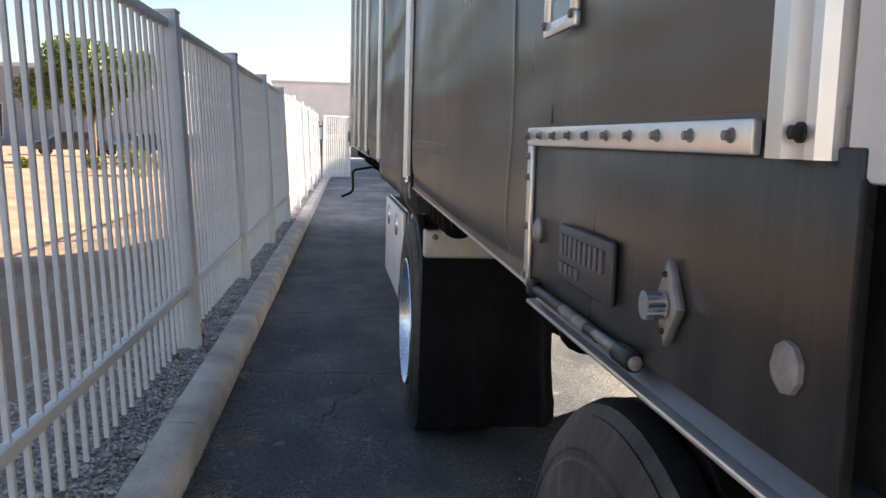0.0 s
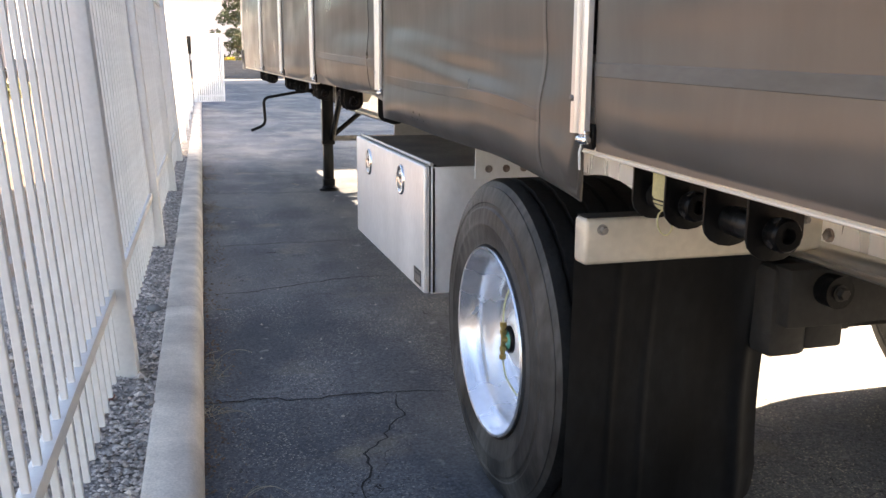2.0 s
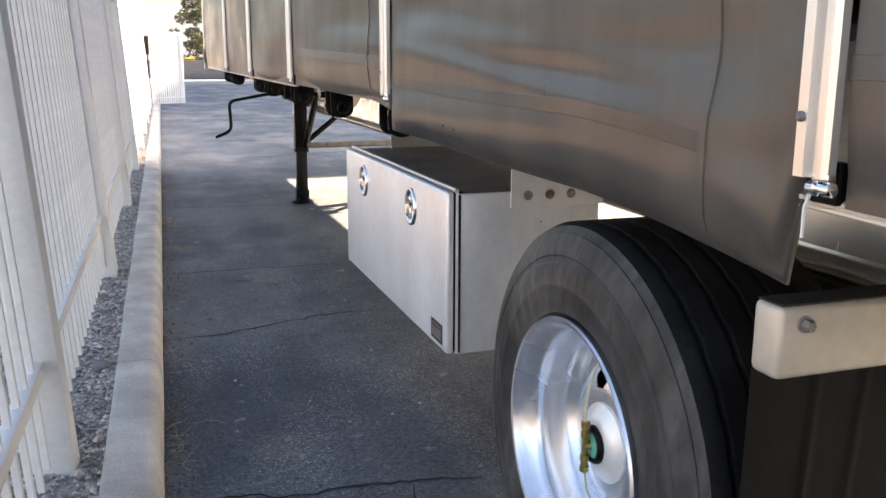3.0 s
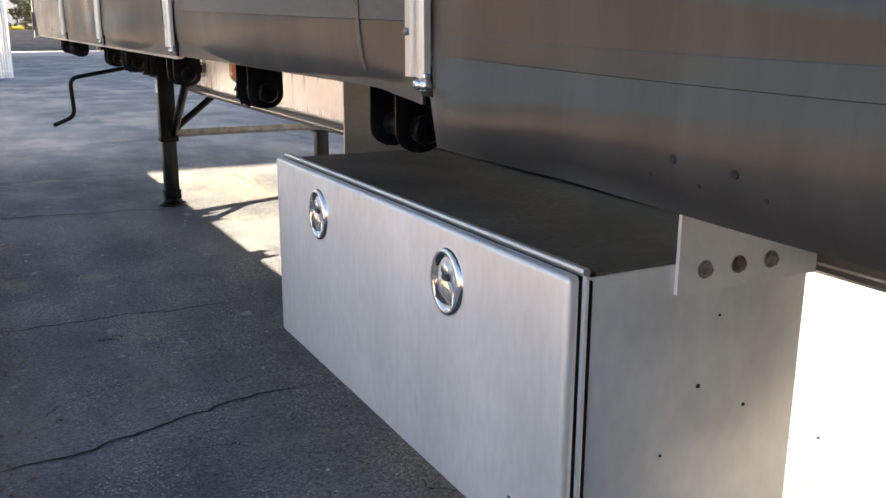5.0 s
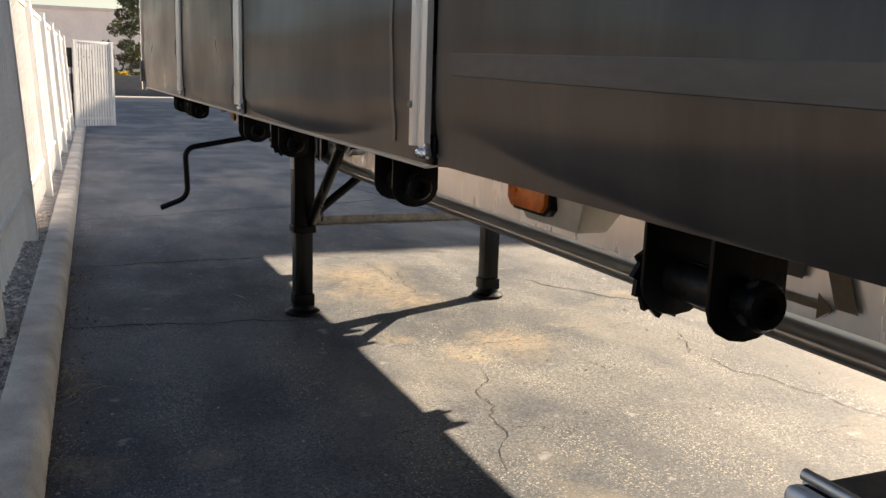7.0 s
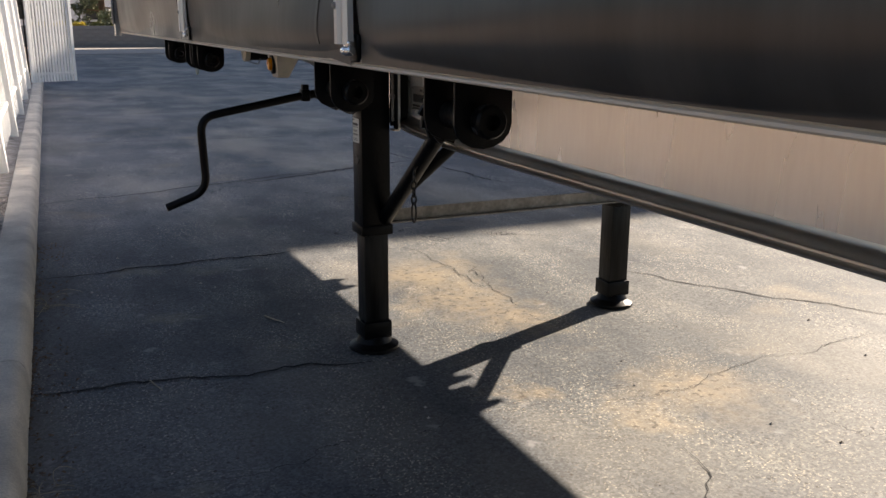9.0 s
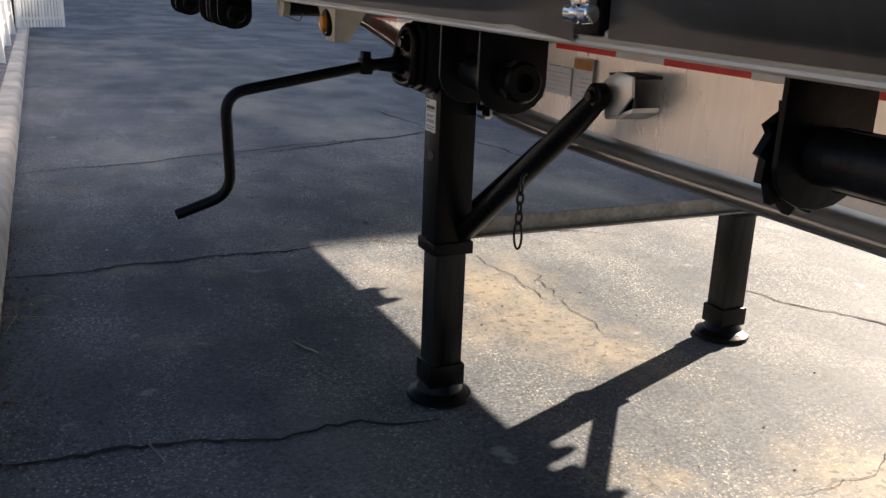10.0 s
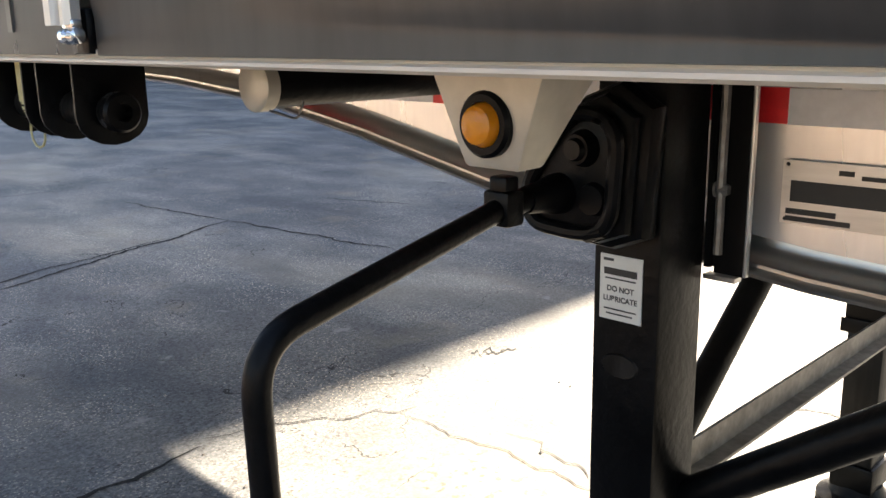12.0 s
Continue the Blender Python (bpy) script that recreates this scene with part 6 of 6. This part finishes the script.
# ---- small litter on the lane ----
def litter():
    rng = random.Random(8)
    def stick(p, q, r, label):
        pts = [Vector(p).lerp(Vector(q), k / 4) + Vector((rng.uniform(-1, 1), rng.uniform(-1, 1), 0)) * r * 0.8 for k in range(5)]
        for v in pts:
            v.z = r
        tagged(part("twig", tube(bmesh.new(), pts, [r, r, r * 0.9, r * 0.8, r * 0.5], 6), "grass"), label, "twig", "twigs on the lane")
    stick((0.735, 11.68, 0), (0.79, 11.55, 0), 0.004, "pale dry twig lying on asphalt")
    stick((-0.28, 6.63, 0), (-0.2, 6.6, 0), 0.004, "pale dry twig lying on asphalt")
    stick((0.15, 11.1, 0), (0.18, 10.98, 0), 0.003, "pale dry twig lying on asphalt")
    for y, dx, r, label in ((5.06, -0.36, 0.034, "reddish round stone on grey gravel"), (5.62, -0.3, 0.03, "brown stone on grey gravel"), (6.3, -0.24, 0.036, "dark grey stone on gravel")):
        bm = bmesh.new()
        bmesh.ops.create_icosphere(bm, subdivisions=2, radius=r)
        for v in bm.verts:
            v.co *= 1 + 0.25 * noise.noise(v.co * 30 + Vector((y, 0, 0)))
            v.co.z *= 0.65
        ob = part("stone", bm, "red_stone" if "red" in label else "block", smooth=0.7)
        ob.location = (kerb_x(y) + dx, y, 0.112 + r * 0.4)
        tagged(ob, label, "stone", "larger stones in the gravel")
    # dry grass and needles along the kerb
    verts, faces = [], []
    rs = np.random.RandomState(3)
    tufts = [(0.9 + 3.4 * rs.rand(), 0.02 + 0.16 * rs.rand() ** 1.5) for q in range(34)] + [(4.5 + 8 * rs.rand(), 0.02 + 0.05 * rs.rand()) for q in range(7)] + [(2.55, 0.12), (2.75, 0.2), (2.4, 0.16), (2.9, 0.12), (3.3, 0.1)]
    for ty, tx in tufts:
        for q in range(rs.randint(8, 26)):
            y, x = ty + 0.05 * rs.randn(), kerb_x(ty) + tx + 0.03 * rs.randn()
            a, ln, w = rs.rand() * 6.28, 0.04 + 0.16 * rs.rand() ** 1.6, 0.0012 + 0.0006 * rs.rand()
            turn, lift = rs.randn() * 1.1, 0.004 + 0.03 * rs.rand() ** 2
            k = len(verts)
            for q2 in range(6):
                u = q2 / 5
                nx, ny = -math.sin(a) * w * (1 - 0.6 * u), math.cos(a) * w * (1 - 0.6 * u)
                z = 0.002 + lift * 4 * u * (1 - u)
                px = max(x, kerb_x(y) + 0.004)
                verts += [(px - nx, y - ny, z), (px + nx, y + ny, z), (px, y, z + 0.002)]
                x, y, a = x + math.cos(a) * ln / 5, y + math.sin(a) * ln / 5, a + turn / 5
            for b in range(k, k + 15, 3):
                for i0, i1 in ((0, 1), (1, 2), (2, 0)):
                    faces.append((b + i0, b + i1, b + 3 + i1, b + 3 + i0))
    me = bpy.data.meshes.new("dry_grass")
    me.from_pydata(verts, [], faces)
    me.materials.append(M["grass"])
    tagged(new("dry_grass", me), "dry grass blades and needles along the kerb", "grass", kind="stuff")
    verts, faces = [], []
    for i in range(2600):                     # brown litter swept against the kerb
        y = 0.6 + 13 * rs.rand()
        if rs.rand() > 0.35 + 0.65 * math.sin(y * 2.9) ** 2:
            continue
        x = kerb_x(y) + 0.006 + 0.16 * rs.rand() ** 3
        s, a, t = 0.003 + 0.007 * rs.rand(), rs.rand() * 6.28, 0.5 * rs.rand()
        k = len(verts)
        for u, v in ((-1, -0.4), (1, -0.5), (0.9, 0.5), (-0.8, 0.4)):
            verts.append((x + s * (u * math.cos(a) - v * math.sin(a)), y + s * (u * math.sin(a) + v * math.cos(a)), 0.002 + s * t * (1 + u)))
        verts.append((x, y, 0.004 + s * 0.6))
        faces += [(k, k + 1, k + 4), (k + 1, k + 2, k + 4), (k + 2, k + 3, k + 4), (k + 3, k, k + 4)]
    me = bpy.data.meshes.new("leaf_litter")
    me.from_pydata(verts, [], faces)
    me.materials.append(M["bark"])
    tagged(new("leaf_litter", me), "brown leaf litter swept against the kerb", "litter", kind="stuff")
    verts, faces = [], []
    for i in range(420):                      # white grit
        y = 2.5 + 13 * rs.rand()
        x = -0.3 + 3.6 * rs.rand()
        s = 0.0025 + 0.005 * rs.rand() ** 2
        k = len(verts)
        verts += [(x - s, y - s, 0), (x + s, y - s * 0.8, 0), (x + s * 0.9, y + s, 0), (x - s, y + s, 0), (x, y, s * 1.2)]
        faces += [(k, k + 1, k + 4), (k + 1, k + 2, k + 4), (k + 2, k + 3, k + 4), (k + 3, k, k + 4)]
    me = bpy.data.meshes.new("grit")
    me.from_pydata(verts, [], faces)
    me.materials.append(M["road"])
    tagged(new("grit", me), "pale grit scattered on the asphalt", "grit", kind="stuff")


litter()


# ---- distance ----
def leaves(centres, count, size, seed):
    """Many small leaf clumps scattered in soft balls (x, y, z, radius)."""
    rs = np.random.RandomState(seed)
    verts, faces = [], []
    tot = sum(c[3] ** 2 for c in centres)
    for cx, cy, cz, r in centres:
        for i in range(int(count * r * r / tot)):
            d = rs.normal(size=3)
            d /= np.linalg.norm(d)
            p = np.array((cx, cy, cz)) + d * r * (0.55 + 0.5 * rs.rand()) * np.array((1, 1, 0.85))
            u, v = rs.normal(size=3), rs.normal(size=3)
            u /= np.linalg.norm(u)
            v = v - u * u.dot(v)
            v /= np.linalg.norm(v)
            s = size * (0.5 + rs.rand())
            k = len(verts)
            verts += [tuple(p - u * s), tuple(p + v * s * 0.45), tuple(p + u * s), tuple(p - v * s * 0.45)]
            faces.append((k, k + 1, k + 2, k + 3))
    me = bpy.data.meshes.new("crown")
    me.from_pydata(verts, [], faces)
    return me


def tree(x, y, z, h, spread, seed, label):
    rng = random.Random(seed)
    root = empty("tree", label, "tree")
    bm = bmesh.new()
    top = Vector((x, y, z + h * 0.45))
    tube(bm, [(x, y, z), (x + 0.05, y, z + h * 0.2), top], [0.2, 0.15, 0.12], 10)
    balls = []
    for k in range(11):
        a = 2 * math.pi * k / 11 + rng.uniform(-0.3, 0.3)
        rr = spread * rng.uniform(0.3, 0.85)
        e = Vector((x + rr * math.cos(a), y + rr * math.sin(a), z + h * rng.uniform(0.5, 0.88)))
        tube(bm, [Vector((x, y, z + h * rng.uniform(0.2, 0.42))), (e + top) / 2 + Vector((0, 0, -0.2)), e], [0.09, 0.06, 0.02], 6)
        balls.append((*e, spread * rng.uniform(0.28, 0.45)))
    balls.append((x, y, z + h * 0.82, spread * 0.5))
    part("trunk", bm, "bark", root)
    me = leaves(balls, 30000, 0.1, seed)
    me.materials.append(M["leaf"])
    new("crown", me).parent = root


def pine(x, y, z, h, seed):
    rng = random.Random(seed)
    root = empty("pine_tree", "tall sparse dark green pine behind the block wall", "tree")
    bm = tube(bmesh.new(), [(x, y, z), (x + 0.1, y, z + h * 0.5), (x, y, z + h)], [0.2, 0.14, 0.03], 10)
    balls = []
    k = 0
    zz = z + h * 0.09
    while zz < z + h:
        u = (zz - z) / h
        ln = 2.7 * (1.05 - u) * rng.uniform(0.6, 1.1)
        a = k * 2.4
        e = Vector((x + ln * math.cos(a), y + ln * math.sin(a), zz + rng.uniform(-0.1, 0.3)))
        tube(bm, [Vector((x, y, zz)), e], [0.05, 0.012], 5)
        balls.append((*e, rng.uniform(0.35, 0.6)))
        balls.append((*(Vector((x, y, zz)).lerp(e, 0.55)), rng.uniform(0.3, 0.5)))
        zz += 0.2
        k += 1
    part("trunk", bm, "bark", root)
    me = leaves(balls, 24000, 0.09, seed)
    me.materials.append(M["pine"])
    new("crown", me).parent = root


def bush(x, y, z, r, material, label, seed):
    rng = random.Random(seed)
    balls = [(x + rng.uniform(-0.5, 0.5) * r, y + rng.uniform(-0.5, 0.5) * r, z + r * rng.uniform(0.3, 0.6), r * rng.uniform(0.4, 0.6)) for k in range(6)]
    me = leaves(balls, 2200, 0.05, seed)
    me.materials.append(M[material])
    tagged(new("bush", me), label, "bush", "bushes in the dirt lot")


def building(name, x0, x1, y0, y1, z0, h, label, windows, ridge=0.0, wall="stucco"):
    root = empty(name, label, "building")
    part("wall", B(x0, x1, y0, y1, z0, z0 + h), wall, root)
    bm = bmesh.new()
    if ridge:
        prism(bm, [(x0 - 0.6, z0 + h), ((x0 + x1) / 2, z0 + h + ridge), (x1 + 0.6, z0 + h)], "y", y0 - 0.6, y1 + 0.6)
    else:
        box(bm, x0 - 0.15, x1 + 0.15, y0 - 0.15, y1 + 0.15, z0 + h, z0 + h + 0.35)
    part("roof", bm, "roof", root)
    for wx, wz, ww, wh in windows:
        w = part("window", B(wx, wx + ww, y0 - 0.06, y0 + 0.05, wz, wz + wh), "roof", root)
        part("pane", B(wx + 0.1, wx + ww - 0.1, y0 - 0.07, y0 - 0.05, wz + 0.1, wz + wh - 0.1), "glass_dark", w)
    return root


def car(x, y, z, yaw, s=1.0):
    root = empty("parked_car", "dark parked car across the dirt lot", "car", "cars across the lot")
    root.matrix_basis = Matrix.Translation((x, y, z)) @ Matrix.Rotation(yaw, 4, "Z")
    prof = [(-2.2, 0.35), (-2.25, 0.75), (-1.3, 0.9), (-0.7, 1.42), (0.9, 1.45), (1.5, 0.95), (2.2, 0.88), (2.25, 0.4)]
    part("body", prism(bmesh.new(), prof, "y", -0.85, 0.85, bevel=0.05), "car", root)
    part("side_window", prism(bmesh.new(), [(-1.05, 0.95), (-0.65, 1.34), (0.85, 1.36), (1.25, 0.98)], "y", -0.87, 0.87), "glass_dark", root)
    for wx in (-1.4, 1.4):
        for wy in (-0.78, 0.78):
            part("wheel", lathe(bmesh.new(), [(-0.1, 0.3), (-0.1, 0.32), (0.1, 0.32), (0.1, 0.3)], (wx, wy, 0.32), "y", 20), "rubber", root)


tree(-11.4, 45.0, -0.2, 5.6, 3.0, 5, "broad green mesquite tree beyond the dirt lot")
pine(3.9, 63.5, 0.2, 11.0, 3)
for k, (bx, by, br) in enumerate(((-15.0, 34.0, 1.0), (-9.5, 38.0, 0.6), (-7.6, 36.0, 0.9), (-6.4, 37.5, 0.8), (-12.6, 39.0, 0.4))):
    bush(bx, by, -0.2, br, "bush", "yellow-green desert bush on dirt", 20 + k)
for k in range(5):
    bush(0.6 + 1.0 * k, 61.6, 0.95, 0.5, "flower" if k < 3 else "bush", "yellow flowering shrub on the planter wall", 40 + k)
building("warehouse", -70, -14, 84, 100, -0.2, 7.0, "long grey stucco warehouse beyond the lot", [(-60 + 9 * k, 0.4, 4.0, 3.2) for k in range(4)])
building("hall", -7, 40, 110, 140, 0.0, 7.6, "pale white hall with a low roof", [(-4 + 3.2 * k, 1.6, 1.8, 2.2) for k in range(8)], wall="pale_stucco")
for k, (cx, cy) in enumerate(((-15.5, 56.0), (-12.0, 58.0), (-9.0, 60.0))):
    car(cx, cy, -0.18, 0.4 + 0.5 * k)


def planter_wall():
    root = empty("planter_wall", "low grey concrete block wall beyond the road", "wall", kind="structure")
    bw, bh = 0.8, 0.2
    bm0 = B(-bw / 2 + 0.006, bw / 2 - 0.006, -0.1, 0.1, 0.006, bh - 0.006, bevel=0.008, seg=1)
    first = part("block", bm0, "block", root)
    for j in range(6):
        for k in range(-4, 12):
            ob = first if (j == 0 and k == -4) else new("block", first.data)
            ob.parent = root
            ob.location = (k * bw + (bw / 2 if j % 2 else 0), 60.6, j * bh)
    part("mortar", B(-4, 10, 60.53, 60.67, 0, 1.19), "block", root)
    part("earth_bank", B(-4, 10, 60.68, 66, 0, 1.0), "dirt", root)


planter_wall()

# plain unseen walls, added to cast the shade on the lane ahead
tagged(part("shade_wall", B(20.6, 21.0, 21.0, 64.0, 0, 14.0), "stucco"), "unseen plain grey wall that shades the lane ahead", "wall", kind="structure")
tagged(part("shade_wall_end", B(21.0, 60.0, 21.0, 21.4, 0, 14.0), "stucco"), "unseen plain grey end wall that shades the lane ahead", "wall", kind="structure")
